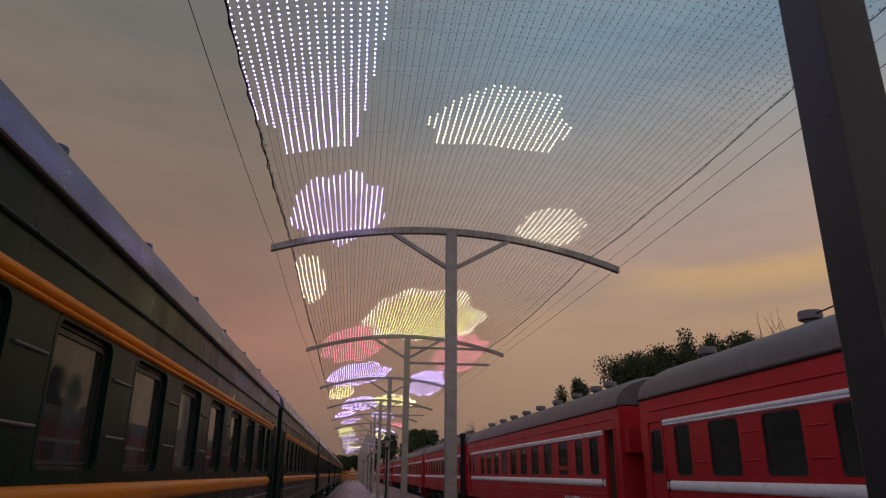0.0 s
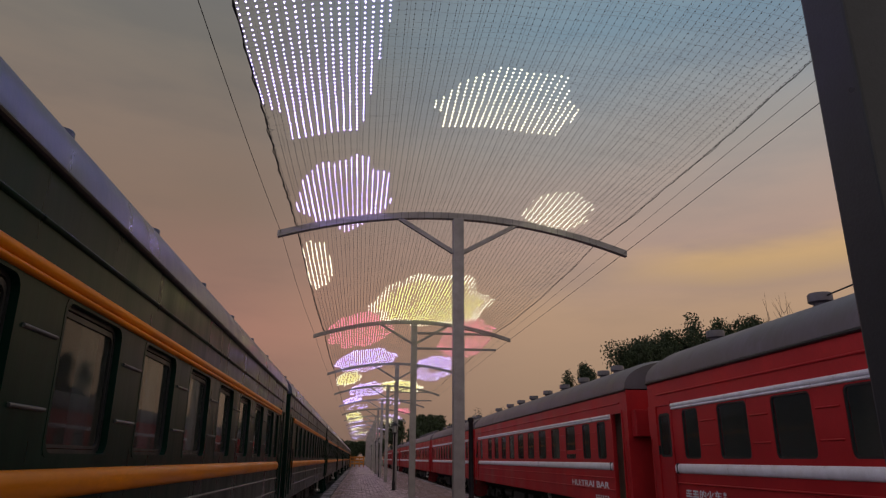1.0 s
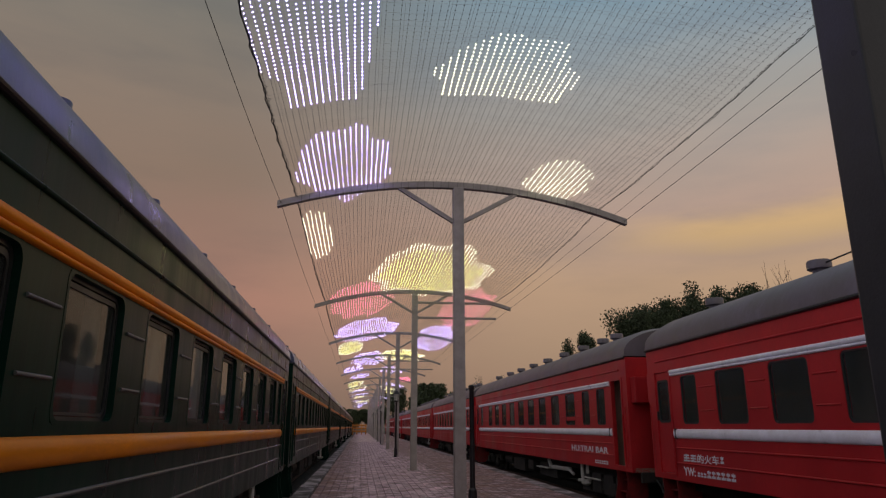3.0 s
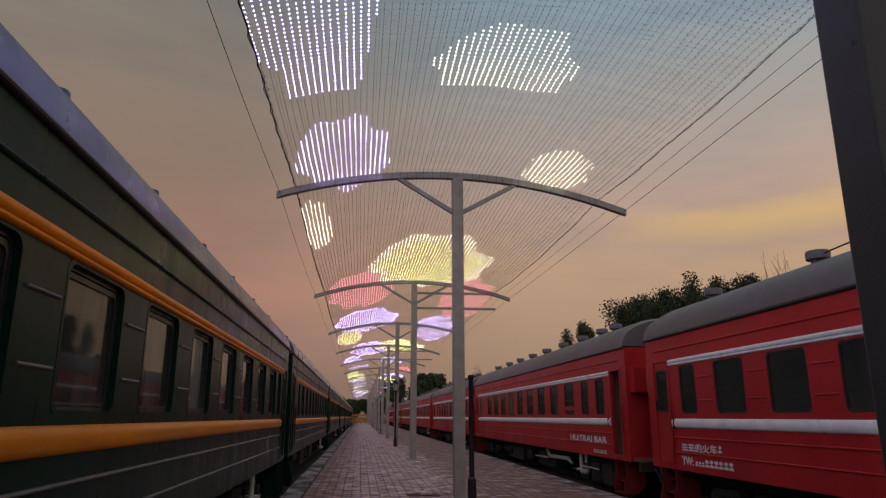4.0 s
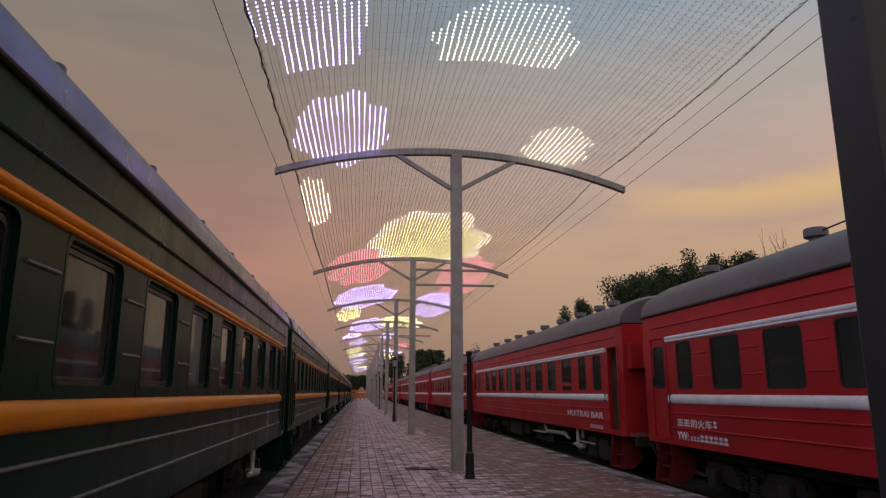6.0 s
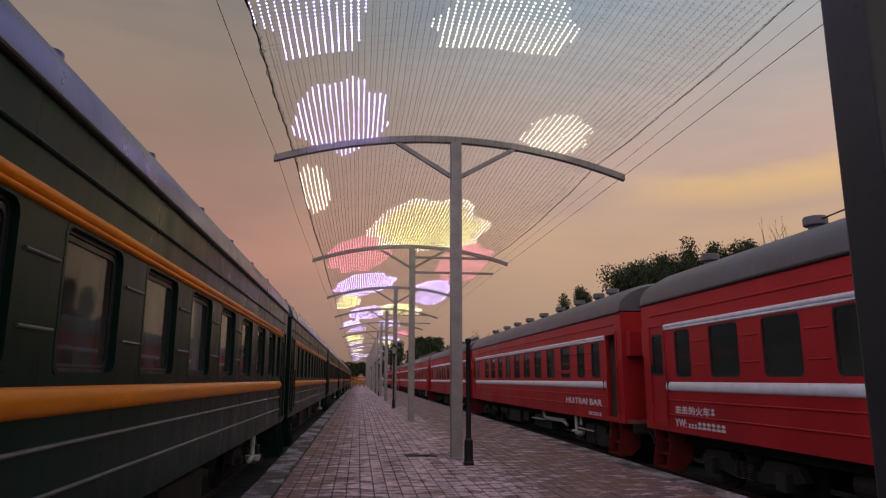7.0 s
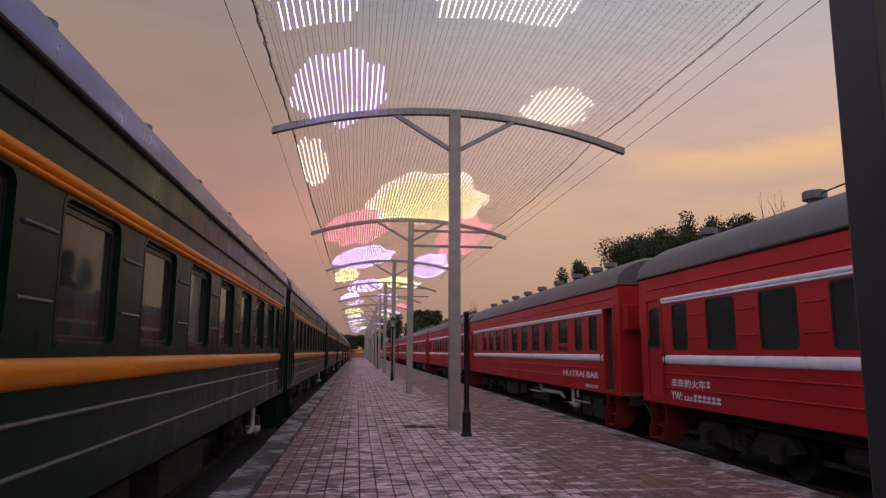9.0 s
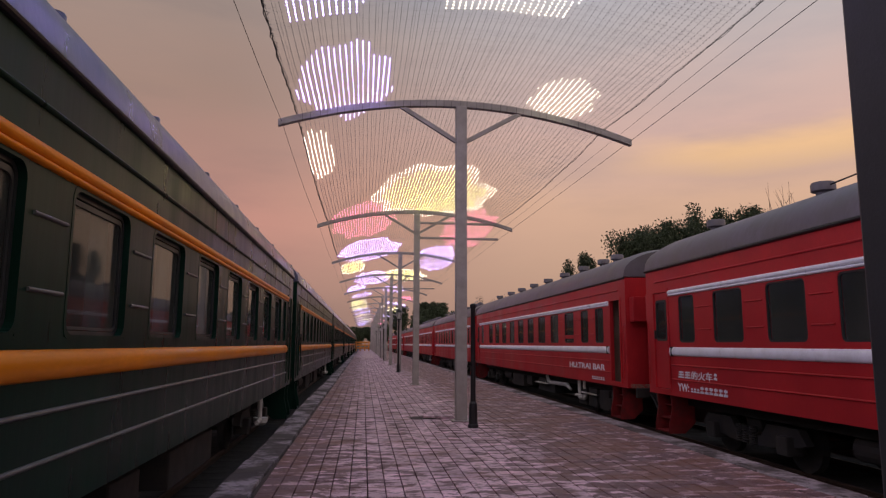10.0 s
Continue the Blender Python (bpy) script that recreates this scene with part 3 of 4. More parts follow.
CAR_STEP = 24.74
GREEN_X, GREEN_END = -2.02, 19.37
WIDE = [3.77 + 1.784 * k for k in range(10)]
GREEN_VENTS = (2.1, 4.6, 7.1, 9.6, 12.1, 14.65, 17.1, 19.6, 22.2)
RED_VENTS = (2.5, 5.5, 7.95, 10.4, 12.8, 15.2, 17.5, 19.5, 20.7)
green_car = make_car(GREEN, ORANGE, ROOF_GREEN, "dark green railway car with orange stripes and a grey arched roof", "cars of the green train",
                     1.15, (2.75, CAR_L - 1.85), [4.27 + 1.8 * k for k in range(10)], False, vents=GREEN_VENTS, vent_x=-0.48, vent_k=0.4, eave=3.43)
green_car.matrix_basis = pose(GREEN_X, GREEN_END - CAR_L, 0)
for k in range(1, 8):
    copy_thing(green_car, pose(GREEN_X, GREEN_END - CAR_L + CAR_STEP * k, 0))

red_near = make_car(RED, WHITE, ROOF_RED, "red railway car with white stripes, closed door and wide windows", "cars of the red train",
                    1.08, (2.0, CAR_L - 2.13), [y - 0.13 for y in WIDE], False, vents=(1.7, 5.26, 8.83, 12.4, 16.0, 19.6), curtains=False)
red_near.matrix_basis = pose(6.8, 15.74, 0, 0, 0, 180)
red_far = make_car(RED, WHITE, ROOF_RED, "red railway car with white stripes, close-set windows and an open door", "cars of the red train",
                   1.04, (2.1, 20.25, 21.58), [4.63 + 1.753 * k for k in range(9)], True, halved=(9,), vents=RED_VENTS, curtains=False)
red_far.matrix_basis = pose(6.8, 17.1 + CAR_L, 0, 0, 0, 180)
for k in range(1, 7):
    copy_thing(red_far, pose(6.8, 17.1 + CAR_L + CAR_STEP * k, 0, 0, 0, 180))
writing("HU:TRAI BAR", red_far, 18.63, 0.89, 0.235, 3.32, WHITE)
for k in range(6):
    mark(red_far, 20.84 + 0.185 * k, 0.6, 0.14, 0.11)
for k in range(2):
    mark(red_near, 1.53 + 0.29 * k, 0.91, 0.25, 0.16, 3)
writing("\u7684\u706b\u8f66", red_near, 2.1, 0.915, 0.18, 0.86, WHITE, bold=0.015)
mark(red_near, 3.03, 0.93, 0.12, 0.15, 2)
writing("YW:", red_near, 1.5, 0.635, 0.23, 0.5, WHITE)
for k in range(9):
    big = k > 2
    mark(red_near, 2.07 + (0.13 * k if not big else 0.4 + 0.18 * (k - 3)), 0.635, 0.145 if big else 0.1, 0.16 if big else 0.1, 2)


pipes, thin_pipe = bmesh.new(), bmesh.new()
for a, c, r in (((-0.3, 15.2, 0.18), (-0.3, 17.4, 0.22), 0.07), ((-0.25, 17.4, 0.22), (-0.25, 17.9, 0.1), 0.05), ((-0.25, 15.2, 0.18), (-0.25, 14.9, 0.42), 0.06),
                ((-0.2, 18.9, 0.1), (-0.2, 20.6, 0.1), 0.025), ((-0.2, 18.9, 0.1), (-0.2, 18.9, 0.45), 0.025)):
    tube(pipes if r > 0.03 else thin_pipe, a, c, r, n=10)
part("drain_pipe", pipes, PIPE, red_far, "dirty white drain pipe")
part("air_pipe", thin_pipe, PIPE, red_far)
part("drip_tray", boxed(-0.6, -0.15, 13.4, 15.0, 0.1, 0.13, bevel=0.01), PIPE, red_far)
# dark boxes added by the bogie to fill the bright gap underneath
for k in range(4):
    case = boxed(-2.0, -0.3, 18.6 + 1.0 * k, 19.4 + 1.0 * k, -0.3, Z_BOT - 0.23, bevel=0.03)
    part("brake_case", case, UNDER, red_far)

part("roof_rod", tube(bmesh.new(), (-0.95, 5.35, 4.3), (-0.95, 6.85, 4.36), 0.015, n=6), BLACK, red_near)

# ---- canopy poles ----
POLE_X = 2.062
POLE_YS = [2.363, 14.5] + [27.1 + 12.7 * k for k in range(14)]


def arch_z(x, y):
    tilt = 0.02 * max(0.0, min(1.0, (27.1 - y) / 12.55))
    return 7.03 - 0.665 * ((x - POLE_X) / 3.98) ** 2 - tilt * (x - POLE_X)


def make_pole(y, arms, paint, label):
    p = thing("canopy_pole", label, "canopy pole", pose(POLE_X, y, 0), "poles along the platform")
    part("post", boxed(-0.12, 0.12, -0.12, 0.12, 0.0, arch_z(POLE_X, y) - 0.14, bevel=0.012), paint, p)
    part("base_plate", boxed(-0.2, 0.2, -0.2, 0.2, 0.004, 0.022, bevel=0.004), paint, p)
    part("collar", boxed(-0.124, 0.124, -0.124, 0.124, 5.88, 5.9), paint, p)
    b = bmesh.new()
    prev = None
    n = 24
    for k in range(n + 1):
        x = -4.02 + 7.98 * k / n
        z = arch_z(POLE_X + x, y)
        cur = [b.verts.new((x, d, z - h)) for d, h in ((-0.07, 0.14), (0.07, 0.14), (0.07, 0.0), (-0.07, 0.0))]
        if prev:
            for j in range(4):
                b.faces.new((prev[j], prev[(j + 1) % 4], cur[(j + 1) % 4], cur[j]))
        else:
            b.faces.new(list(reversed(cur)))
        prev = cur
    b.faces.new(prev)
    bmesh.ops.recalc_face_normals(b, faces=b.faces[:])
    part("cross_beam", b, paint, p)
    if y < 30:
        tie = boxed(-0.003, 0.003, -0.074, 0.074, -0.144, 0.005)
        first = None
        for k in range(38):
            x = -3.5 + 6.75 * k / 37 + 0.02 * math.sin(k * 3.7)
            if first is None:
                first = part("cable_tie", tie, BLACK, p)
                first.matrix_basis = pose(x, 0, arch_z(POLE_X + x, y))
            else:
                shared("cable_tie", first.data, p, pose(x, 0, arch_z(POLE_X + x, y)))
    for s in (-1, 1):
        xe = 1.35 * s
        ze = arch_z(POLE_X + xe, y) - 0.12
        br = bmesh.new()
        q = Vector((xe - 0.11 * s, 0, ze - 6.1))
        box(br, -0.045, 0.045, -0.045, 0.045, 0, q.length)
        br.transform(Matrix.Translation((0.11 * s, 0, 6.1)) @ q.to_track_quat("Z", "Y").to_matrix().to_4x4())
        part("brace", br, paint, p)
    if arms:
        for z in (5.85, 6.47):
            part("side_arm", boxed(0.12, 3.35, -0.05, 0.05, z, z + 0.09, bevel=0.01), paint, p)
    return p


# the first pole takes the steel colour darkened to stand for shade
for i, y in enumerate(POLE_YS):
    make_pole(y, i in (2, 4), SHADED_STEEL if i == 0 else STEEL, "%s steel canopy pole with a curved cross beam" % ("shade-darkened grey" if i == 0 else "grey painted"))


# ---- lit net over the platform ----
NET_X0, STRINGS, PITCH = -1.53, 70, 0.1
NET_Y0, NET_Y1 = POLE_YS[0], POLE_YS[-1]


def net_z(x, y):
    k = max(j for j in range(len(POLE_YS)) if POLE_YS[j] <= y + 1e-6)
    k = min(k, len(POLE_YS) - 2)
    u = (y - POLE_YS[k]) / (POLE_YS[k + 1] - POLE_YS[k])
    base = arch_z(x, POLE_YS[k]) * (1 - u) + arch_z(x, POLE_YS[k + 1]) * u
    return base + 0.02 - 0.16 * 4 * u * (1 - u) + 0.012 * math.sin(x * 5 + y * 1.7)


rng = random.Random(4)
PANEL_END = 9.97  # where one panel of the net ends and the next begins
PATCHES = [(3.4, 4.1, 1.3, 1.5, "white"),  # x, y, half-width, half-length, colour
    (-0.75, 6.6, 0.88, 4.2, "white"), (2.1, 9.45, 1.08, 1.3, "cream"), (-0.47, 13.1, 0.93, 2.05, "white"), (4.1, 13.5, 0.64, 1.3, "cream"),
    (-1.3, 17.6, 0.42, 2.0, "cream"), (2.3, 23.6, 2.0, 4.3, "yellow"), (-0.1, 28.3, 1.3, 3.7, "pink"), (4.5, 29.8, 1.0, 4.6, "pink"),
    (0.2, 37.5, 1.65, 4.5, "violet"), (4.2, 40.3, 1.0, 5.6, "violet"), (-0.8, 44.5, 0.8, 3.4, "yellow"), (3.0, 52.0, 1.6, 4.5, "yellow"), (0.6, 54.0, 1.4, 5.0, "violet"),
]
yy = 62.0
while yy < NET_Y1 - 4:
    PATCHES.append((rng.uniform(-1.2, 0.6), yy, rng.uniform(0.8, 1.5), rng.uniform(2.5, 5.5), rng.choice(("violet", "white", "yellow", "violet"))))
    if rng.random() < 0.6:
        PATCHES.append((rng.uniform(2.8, 4.8), yy + 4, rng.uniform(0.7, 1.5), rng.uniform(2.5, 5.5), rng.choice(("violet", "pink", "yellow"))))
    yy += rng.uniform(8, 13)


def lit(x, y):
    for k, (cx, cy, rx, ry, col) in enumerate(PATCHES):
        if y > PANEL_END > cy:
            continue
        dx, dy = (x - cx) / rx, (y - cy) / ry
        d = dx * dx + dy * dy
        if d > 1.6:
            continue
        a = math.atan2(dy, dx)
        lump = 0.94 + 0.12 * abs(math.sin(3.5 * a + k)) + 0.05 * math.sin(9 * a + 2 * k)
        if d < lump * lump:
            share = d / (lump * lump)
            if col == "yellow" and share > 0.72 or col == "violet" and share > 0.8:
                return "cream" if col == "yellow" else "white"
            return "violet" if col == "white" and cy > PANEL_END and share < 0.3 else col
    return None


def prism_lines(name, lines, radius, mat, parent, label=""):
    """Many thin three-sided wires, each a row of points, in one mesh."""
    verts, faces = [], []
    for pts in lines:
        base = len(verts)
        ahead = abs(pts[-1][1] - pts[0][1]) > abs(pts[-1][0] - pts[0][0])
        for x, y, z in pts:
            for a in (90, 210, 330):
                o, h = radius * math.cos(radians(a)), radius * math.sin(radians(a))
                verts.append((x + o, y, z + h) if ahead else (x, y + o, z + h))
        for i in range(len(pts) - 1):
            for j in range(3):
                p, q = base + 3 * i + j, base + 3 * i + (j + 1) % 3
                faces.append((p, q, q + 3, p + 3))
    me = bpy.data.meshes.new(name)
    me.from_pydata(verts, [], faces)
    me.materials.append(mat)
    ob = new(name, me)
    ob.parent = parent
    ob["kind"] = "stuff"
    if label:
        ob["label"] = label
    return ob


def diodes(name, points, rx, ry, mat, parent, label=""):
    """Small eight-sided diodes at the given points, in one mesh."""
    pts = np.array(points)
    shape = np.array([(rx, 0, 0), (-rx, 0, 0), (0, ry, 0), (0, -ry, 0), (0, 0, rx), (0, 0, -rx)])
    tri = np.array([(0, 2, 4), (2, 1, 4), (1, 3, 4), (3, 0, 4), (2, 0, 5), (1, 2, 5), (3, 1, 5), (0, 3, 5)])
    v = (pts[:, None, :] + shape[None]).reshape(-1, 3)
    f = (np.arange(len(pts))[:, None, None] * 6 + tri[None]).reshape(-1, 3)
    me = bpy.data.meshes.new(name)
    me.from_pydata(v.tolist(), [], f.tolist())
    me.materials.append(mat)
    ob = new(name, me)
    ob.parent = parent
    ob["kind"] = "stuff"
    if label:
        ob["label"] = label
    return ob


net = thing("light_net", "sagging net of small lights, partly lit in cloud shapes", "light net")
xs = [NET_X0 + PITCH * i for i in range(STRINGS)]
string_lines, steel_lines = [], []
for i, x in enumerate(xs):
    row, y = [], NET_Y0
    while y < NET_Y1:
        row.append((x + 0.003 * math.sin(y * 2.3 + i * 1.7), y, net_z(x, y)))
        y += 0.65 if y < 40 else 1.6
    row.append((x, NET_Y1, net_z(x, NET_Y1)))
    string_lines.append(row)
    if i % 3 == 1:
        steel_lines.append([(a + 0.045, b, c + 0.01) for a, b, c in row])
prism_lines("light_string", string_lines, 0.0013, WIRE, net)
prism_lines("carrier_wire", steel_lines, 0.0015, WIRE, net)
cross = []
y = NET_Y0 + 0.15
while y < 34:
    a, b, ph = rng.uniform(0.5, 1.5), rng.uniform(3, 8), rng.uniform(0, 6)
    if rng.random() < 0.75:
        cross.append([(xs[i], y + 0.018 * math.sin(a * i + ph) + 0.02 * math.sin(i / b + ph), net_z(xs[i], y) - 0.008) for i in range(0, STRINGS, 2)])
    y += PITCH
prism_lines("cross_wire", cross, 0.0015, WIRE, net)
edges = []
for x in (NET_X0 - 0.03, xs[-1] + 0.03):
    for d in (0.0, 0.02):
        edges.append([(x + d * math.sin(k * 2.1) + rng.uniform(-0.008, 0.008), NET_Y0 + 0.25 * k, net_z(x, min(NET_Y1, NET_Y0 + 0.25 * k)) + rng.uniform(-0.012, 0.012))
                      for k in range(int((NET_Y1 - NET_Y0) / 0.25))])
prism_lines("edge_rope", edges[:2], 0.01, BLACK, net, "dark ragged edge rope")
prism_lines("edge_rope", edges[2:], 0.0045, BLACK, net, "thin dark edge cord")
loops = []
for x, s in ((NET_X0 - 0.03, 1), (xs[-1] + 0.03, -1)):
    y = NET_Y0
    while y < 45:
        h = rng.uniform(0.02, 0.07)
        z = net_z(x, y)
        loops.append([(x, y, z), (x + s * h, y + 0.03, z - 0.3 * h), (x + s * 0.4 * h, y + 0.08, z - 0.02), (x, y + 0.11, z)])
        y += rng.uniform(0.12, 0.3)
prism_lines("tie_cord", loops, 0.004, BLACK, net)
off, on_near, on_far = [], {}, {}
y = NET_Y0 + 0.1
while y < NET_Y1 - 0.3:
    near = y < 60
    for i, x in enumerate(xs):
        c = lit(x, y)
        xj = x + 0.003 * math.sin(y * 2.3 + i * 1.7)
        if c:
            (on_near if near else on_far).setdefault(c, []).append((xj, y, net_z(x, y) - 0.012))
        elif y < 42:
            off.append((xj, y, net_z(x, y) - 0.01))
    y += PITCH if near else 0.4
diodes("unlit_diode", off, 0.0105, 0.0115, LED_OFF, net)
for c, pts in on_near.items():
    close = [p for p in pts if p[1] < 11]
    for group, r in ((close, 0.0105), ([p for p in pts if 11 <= p[1] < 20], 0.009), ([p for p in pts if p[1] >= 20], 0.0075)):
        if group:
            diodes("lit_diode", group, r, 1.15 * r, LED_COLORS[c], net, "glowing %s diodes" % ("lilac-white" if c == "white" else c))
for c, pts in on_far.items():
    diodes("lit_diode", pts, 0.0105, 0.12, LED_COLORS[c], net, "glowing %s diodes" % ("lilac-white" if c == "white" else c))


def cable(x, z, sag, r, label):
    pts = []
    for a, b in zip(POLE_YS, POLE_YS[1:]):
        for k in range(10):
            u = k / 10
            t = 0.02 * max(0.0, min(1.0, (27.1 - (a + (b - a) * u)) / 12.55))
            pts.append((x, a + (b - a) * u, z - t * (x - POLE_X) - sag * 4 * u * (1 - u)))
    ob = prism_lines("stay_cable", [pts], r, BLACK, None)
    del ob["kind"]
    tagged(ob, label, "cable")


cable(-1.88, 6.31, 0.13, 0.006, "thin dark stay cable strung between beam ends")
cable(5.95, 6.3, 0.01, 0.0065, "thin dark stay cable strung between beam ends")
cable(5.72, 6.45, 0.01, 0.004, "very thin dark cable beside the net")


# ---- platform lamps ----
def make_lamp(x, y, lantern):
    l = thing("platform_lamp", "black iron lamp post with a lantern" if lantern else "black iron lamp post that has lost its lantern", "lamp post",
              pose(x, y, 0), "lamp posts")
    part("plinth", lathe(bmesh.new(), [(0.105, 0.0), (0.105, 0.05), (0.088, 0.07), (0.084, 0.4), (0.078, 0.46), (0.052, 0.5)], 12), BLACK, l)
    top = 2.41 if not lantern else 2.95
    s = lathe(bmesh.new(), [(0.052, 0.5), (0.045, top - 0.1), (0.06, top - 0.08), (0.06, top - 0.02), (0.04, top)], 12)
    smooth(part("shaft", s, BLACK, l), 40)
    if lantern:
        part("lantern_base", lathe(bmesh.new(), [(0.05, top), (0.16, top + 0.06), (0.16, top + 0.09)], 8), BLACK, l)
        g = bmesh.new()
        for k in range(6):
            a = 2 * math.pi * k / 6
            tube(g, (0.13 * math.cos(a), 0.13 * math.sin(a), top + 0.09), (0.19 * math.cos(a), 0.19 * math.sin(a), top + 0.45), 0.012, n=6)
        part("lantern_cage", g, BLACK, l)
        part("lantern_glass", lathe(bmesh.new(), [(0.11, top + 0.09), (0.16, top + 0.44)], 12), CURTAIN, l)
        part("lantern_cap", lathe(bmesh.new(), [(0.23, top + 0.45), (0.2, top + 0.5), (0.09, top + 0.62), (0.03, top + 0.66), (0.02, top + 0.73)], 12), BLACK, l)
    else:
        part("cut_wire", tube(bmesh.new(), (0.02, 0, top), (0.1, -0.05, top + 0.06), 0.008, n=6), PIPE, l)


make_lamp(2.14, 13.36, False)
for y in (39.0, 66.6, 79.3, 104.5):
    make_lamp(1.98, y, True)


# ---- lifted blocks by the near pole ----
rb = random.Random(3)
soil = lathe(bmesh.new(), [(0.34, 0.006), (0.24, 0.03), (0.1, 0.045)], 14)
for v in soil.verts:
    v.co.x *= 1.5 + rb.uniform(-0.2, 0.2)
    v.co.y *= 0.9 + rb.uniform(-0.2, 0.2)
ob = part("soil_heap", soil, JOINT)
ob.matrix_basis = pose(1.52, 15.05, 0)
tagged(ob, "small heap of dark soil on the paving", "soil heap")
for x, y, a in ((1.5, 14.95, 75), (1.75, 14.9, 95)):
    br = part("loose_block", boxed(-0.1, 0.1, -0.2, 0.2, 0, 0.055, bevel=0.006), PAVER)
    br.matrix_basis = pose(x, y, 0.012, 3, -4, a)
    tagged(br, "loose paving block lying by the soil", "paving block", "loose blocks")


# ---- trees and the far end ----
def make_tree(x, y, top, radius, leaves, seed, wispy=0.5):
    r = random.Random(seed)
    t = thing("tree", "dark leafy poplar-like tree with a broken outline" if wispy > 0.4 else "dense dark round-crowned tree", "tree", pose(x, y, GROUND), "trees behind the trains")
    h = top - GROUND
    b = bmesh.new()
    tube(b, (0, 0, 0), (0.1, 0, h * 0.55), 0.03 * h * 0.6, 0.012 * h, n=8)
    tips = []
    for k in range(9):
        a, z0 = r.uniform(0, 6.28), h * r.uniform(0.3, 0.6)
        e = Vector((radius * r.uniform(0.3, 0.85) * math.cos(a), radius * r.uniform(0.3, 0.85) * math.sin(a), h * r.uniform(0.62, 0.97)))
        tube(b, (0.08, 0, z0), e, 0.007 * h, 0.002 * h, n=5)
        tips.append((e, radius * r.uniform(0.25, 0.42)))
    for k in range(7):
        tips.append((Vector((r.uniform(-0.2, 0.2) * radius, r.uniform(-0.2, 0.2) * radius, h * (0.55 + 0.06 * k))), radius * (0.48 - 0.04 * k)))
    for k in range(14):
        e = r.choice(tips)[0] * r.uniform(0.65, 1.0)
        tips.append((Vector((e.x + r.uniform(-0.4, 0.4) * radius, e.y + r.uniform(-0.4, 0.4) * radius, max(h * 0.4, e.z))), radius * r.uniform(0.18, 0.35)))
    part("trunk", b, BARK, t)
    verts, faces = [], []
    for k in range(leaves):
        c, s = r.choice(tips)
        d = Vector((r.gauss(0, 1), r.gauss(0, 1), r.gauss(0, 1)))
        d = d.normalized() * s * (r.random() ** 0.45) * r.uniform(0.8, 1.25)
        d.z *= 1.0 + wispy * 0.7
        p = c + d
        if p.z > h * 1.02:
            p.z = h * r.uniform(0.9, 1.0)
        q = Euler((r.uniform(0, 6.3), r.uniform(0, 6.3), r.uniform(0, 6.3))).to_matrix()
        w = radius * r.uniform(0.016, 0.042) * (1.0 if wispy > 0.4 else 1.5)
        i = len(verts)
        for a, bb in ((-1.6, 0), (0, -0.8), (1.6, 0), (0, 0.8)):
            verts.append(p + q @ Vector((a * w, bb * w, 0.2 * w * abs(a))))
        faces.append((i, i + 1, i + 2, i + 3))
    me = bpy.data.meshes.new("crown")
    me.from_pydata(verts, [], faces)
    me.materials.append(LEAF)
    shared("crown", me, t)


for k, (sx, sz, y, rad, lv) in enumerate([(0.405, 0.158, 44, 1.5, 2600), (0.432, 0.172, 45, 1.4, 2400), (0.462, 0.158, 44, 1.5, 2600), (0.49, 0.172, 46, 1.6, 2600),
                                          (0.53, 0.175, 45, 1.6, 2600), (0.562, 0.195, 46, 1.7, 2800), (0.6, 0.19, 44, 1.5, 2400), (0.635, 0.182, 44, 1.5, 2200),
                                          (0.35, 0.132, 56, 1.6, 3200), (0.447, 0.15, 47, 1.5, 2400), (0.476, 0.153, 48, 1.5, 2400), (0.512, 0.16, 47, 1.6, 2400), (0.546, 0.17, 48, 1.6, 2400), (0.582, 0.178, 47, 1.5, 2400)]):
    make_tree((sx - 0.012) * y, y, 1.6 + sz * y + (0.6 if k < 3 or k == 8 else 1.25), rad * 1.22, lv * 5, 20 + k, 1.1)
for k, (sx, sz, y, rad, lv) in enumerate([(0.172, 0.072, 85, 1.4, 300), (0.195, 0.072, 85, 1.4, 260), (0.215, 0.074, 85, 1.5, 260), (0.105, 0.06, 105, 3.4, 3500), (0.085, 0.05, 110, 2.6, 1800),
                                          (0.05, 0.055, 130, 3.0, 2200), (-0.03, 0.026, 205, 3.6, 1800), (-0.008, 0.024, 208, 3.4, 1800), (0.012, 0.022, 210, 3.2, 1600), (0.03, 0.03, 200, 3.4, 1600), (-0.05, 0.02, 215, 3.6, 1600)]):
    make_tree(sx * y, y, 1.6 + sz * y, rad, lv * 3, 60 + k, 0.2 if rad > 2 else 0.9)

twigs = thing("bare_sapling", "thin bare leafless sapling", "tree", pose(24.2, 36, GROUND))
b = bmesh.new()
rt = random.Random(9)
for k in range(6):
    x0 = rt.uniform(-1, 1)
    tube(b, (x0, 0, 0), (x0 + rt.uniform(-0.3, 0.3), 0, rt.uniform(10.5, 12.4)), 0.034, 0.007, n=5)
    for j in range(3):
        z = rt.uniform(8.5, 10.6)
        tube(b, (x0, 0, z), (x0 + rt.uniform(-0.5, 0.5), 0, z + rt.uniform(0.6, 1.3)), 0.014, 0.006, n=4)
part("stem", b, BARK, twigs)

barrier = thing("barrier", "orange painted barrier closing the platform's far end", "barrier", pose(-0.2, 150, 0))
for x in (-1.4, -0.5, 0.5, 1.4):
    part("post", boxed(x - 0.12, x + 0.12, -0.1, 0.1, -0.045, 2.2, bevel=0.02), MACHINE, barrier)
for z in (0.5, 1.1, 1.7):
    part("board", boxed(-1.5, 1.5, -0.16, -0.1, z, z + 0.35, bevel=0.02), MACHINE, barrier)


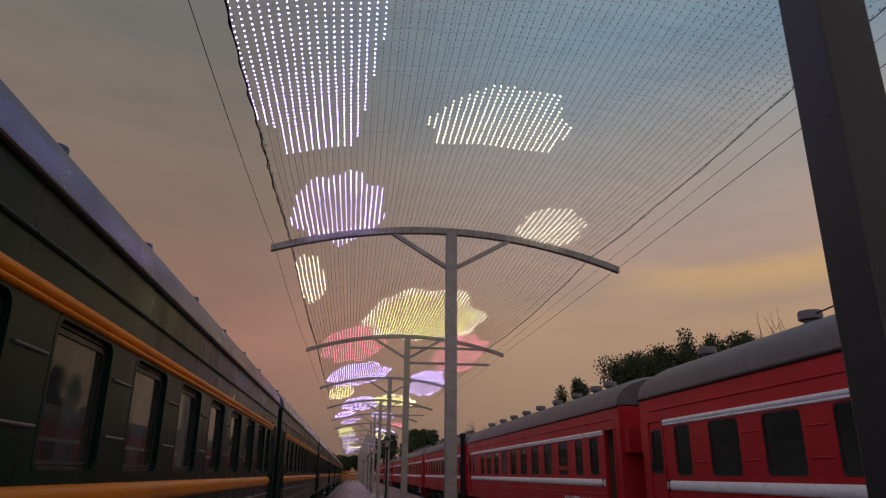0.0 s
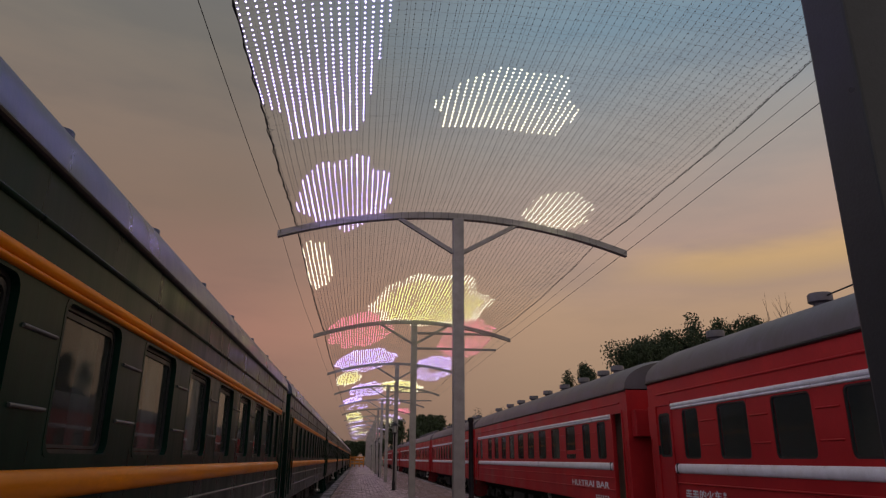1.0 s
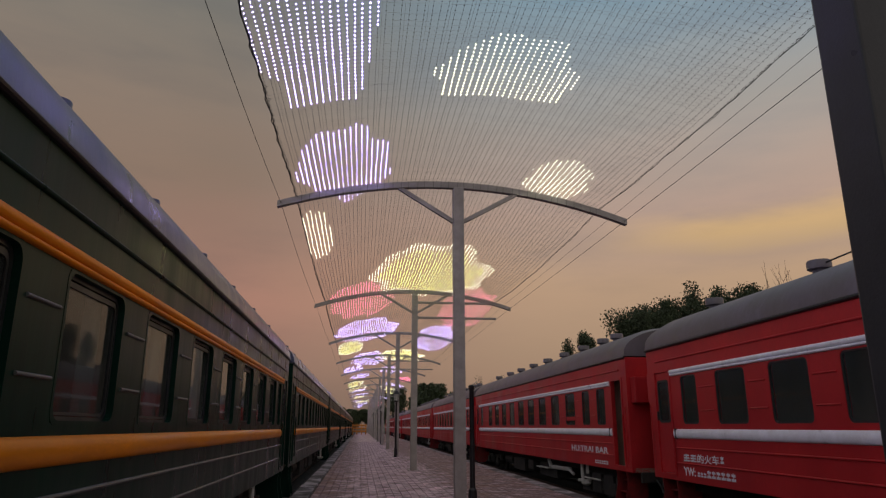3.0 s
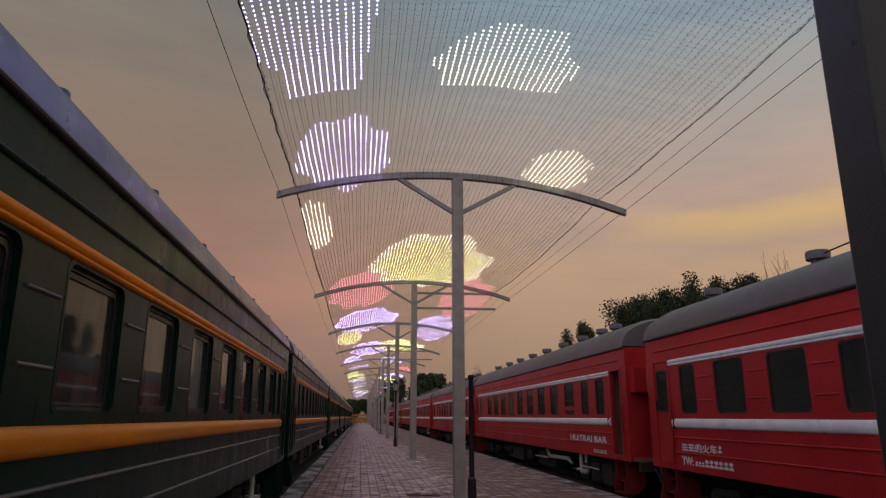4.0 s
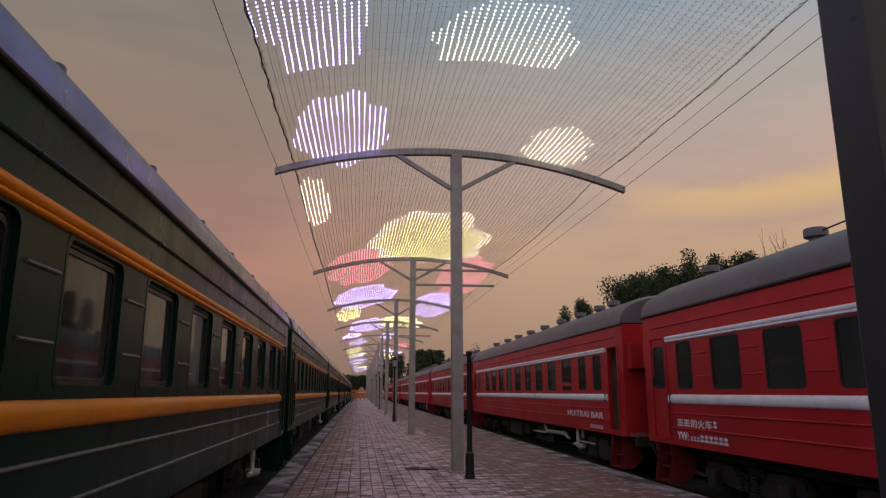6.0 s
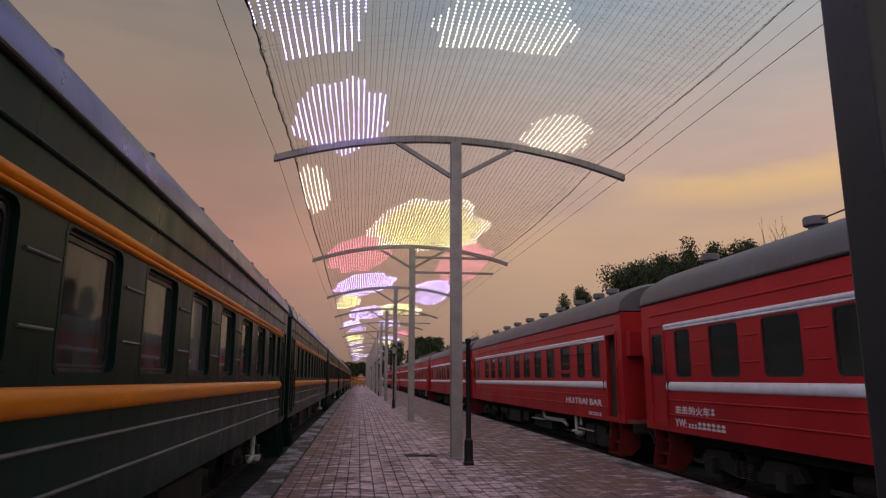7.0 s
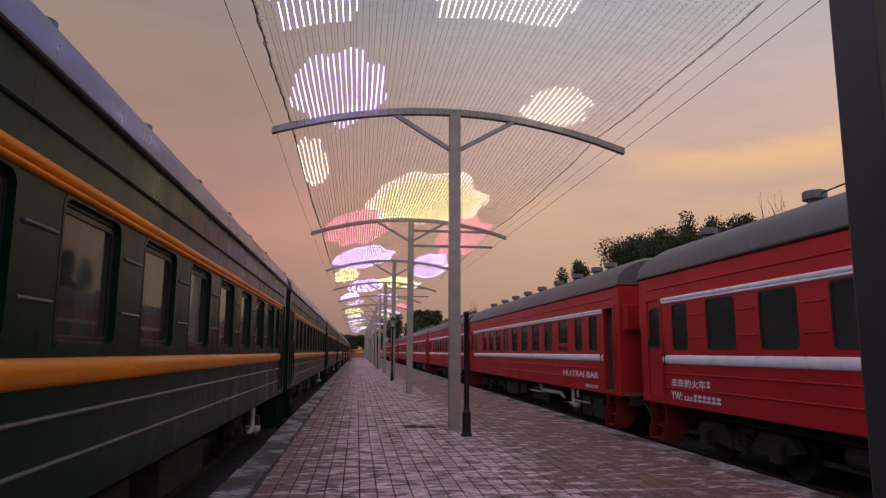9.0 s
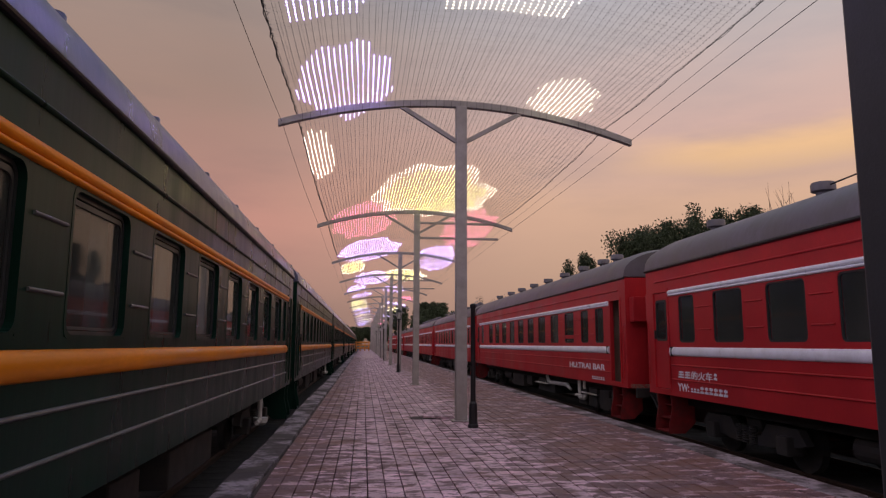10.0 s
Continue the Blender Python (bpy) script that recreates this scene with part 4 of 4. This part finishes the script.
# ---- kerbs and paving blocks ----
def block_mesh(name, w, l, h, bev, mat):
    me = bpy.data.meshes.new(name)
    w, l = w / 2, l / 2
    v = [(sx * (w - d), sy * (l - d), z) for z, d in ((-h, 0), (-bev, 0), (0, bev)) for sx, sy in ((-1, -1), (1, -1), (1, 1), (-1, 1))]
    f = [(8, 9, 10, 11)] + [(4 * r + i, 4 * r + (i + 1) % 4, 4 * r + 4 + (i + 1) % 4, 4 * r + 4 + i) for r in (0, 1) for i in range(4)]
    me.from_pydata(v, [], f)
    me.materials.append(mat)
    return me


kerb = block_mesh("kerb_stone", KERB_W - 0.05, 0.985, 0.3, 0.012, KERB)
kerb_wide = block_mesh("kerb_stone", 0.38, 0.985, 0.3, 0.012, KERB)
KERB_LEFT = LEFT - KERB_W / 2 - 0.024
for k in range(-5, 110):
    shared("kerb_stone", kerb, platform, pose(KERB_LEFT + rng.uniform(-0.03, 0.012), 0.5 + k, 0.002 + rng.uniform(-0.008, 0.004), 0, rng.uniform(-1.5, 0.3), rng.uniform(-1.2, 1.2)))
    turn = math.degrees(math.atan2(right_edge(k + 1) - right_edge(k), 1))
    shared("kerb_stone", kerb_wide, platform, pose(right_edge(0.5 + k) - 0.19 + rng.uniform(-0.006, 0.006), 0.5 + k, 0.01 + rng.uniform(-0.004, 0.004), 0, 0, -turn))
PW, PL = 0.2, 0.4
cols = 36
paver = block_mesh("paving_block", PW - 0.012, PL - 0.005, 0.06, 0.005, PAVER)
rest_v, rest_f = [], []
src_v, src_f = [tuple(v.co) for v in paver.vertices], [tuple(p.vertices) for p in paver.polygons]
for c in range(cols):
    x = LEFT + PW * (c + 0.5)
    for k in range(int(83 / PL)):
        y = -4.8 + PL * (k + 0.5 * (c % 2)) + rng.uniform(-0.004, 0.004)
        z = rng.uniform(-0.004, 0.003)
        if x + 0.26 > right_edge(y):
            continue
        if 7.2 < y < 11.0 and x < 4.2 and rng.random() < 0.95:
            shared("paving_block", paver, platform, pose(x, y, z, rng.uniform(-0.4, 0.4), rng.uniform(-0.5, 0.5)))
            continue
        i = len(rest_v)
        rest_v += [(x + a, y + bb, z + cc) for a, bb, cc in src_v]
        rest_f += [tuple(i + q for q in f) for f in src_f]
me = bpy.data.meshes.new("paving")
me.from_pydata(rest_v, [], rest_f)
me.materials.append(PAVER)
tagged(shared("paving", me, platform), "worn paving blocks", kind="stuff")
part("far_paving", boxed(LEFT, 5.67, 78.2, 195, -0.04, -0.003), PAVER, platform)
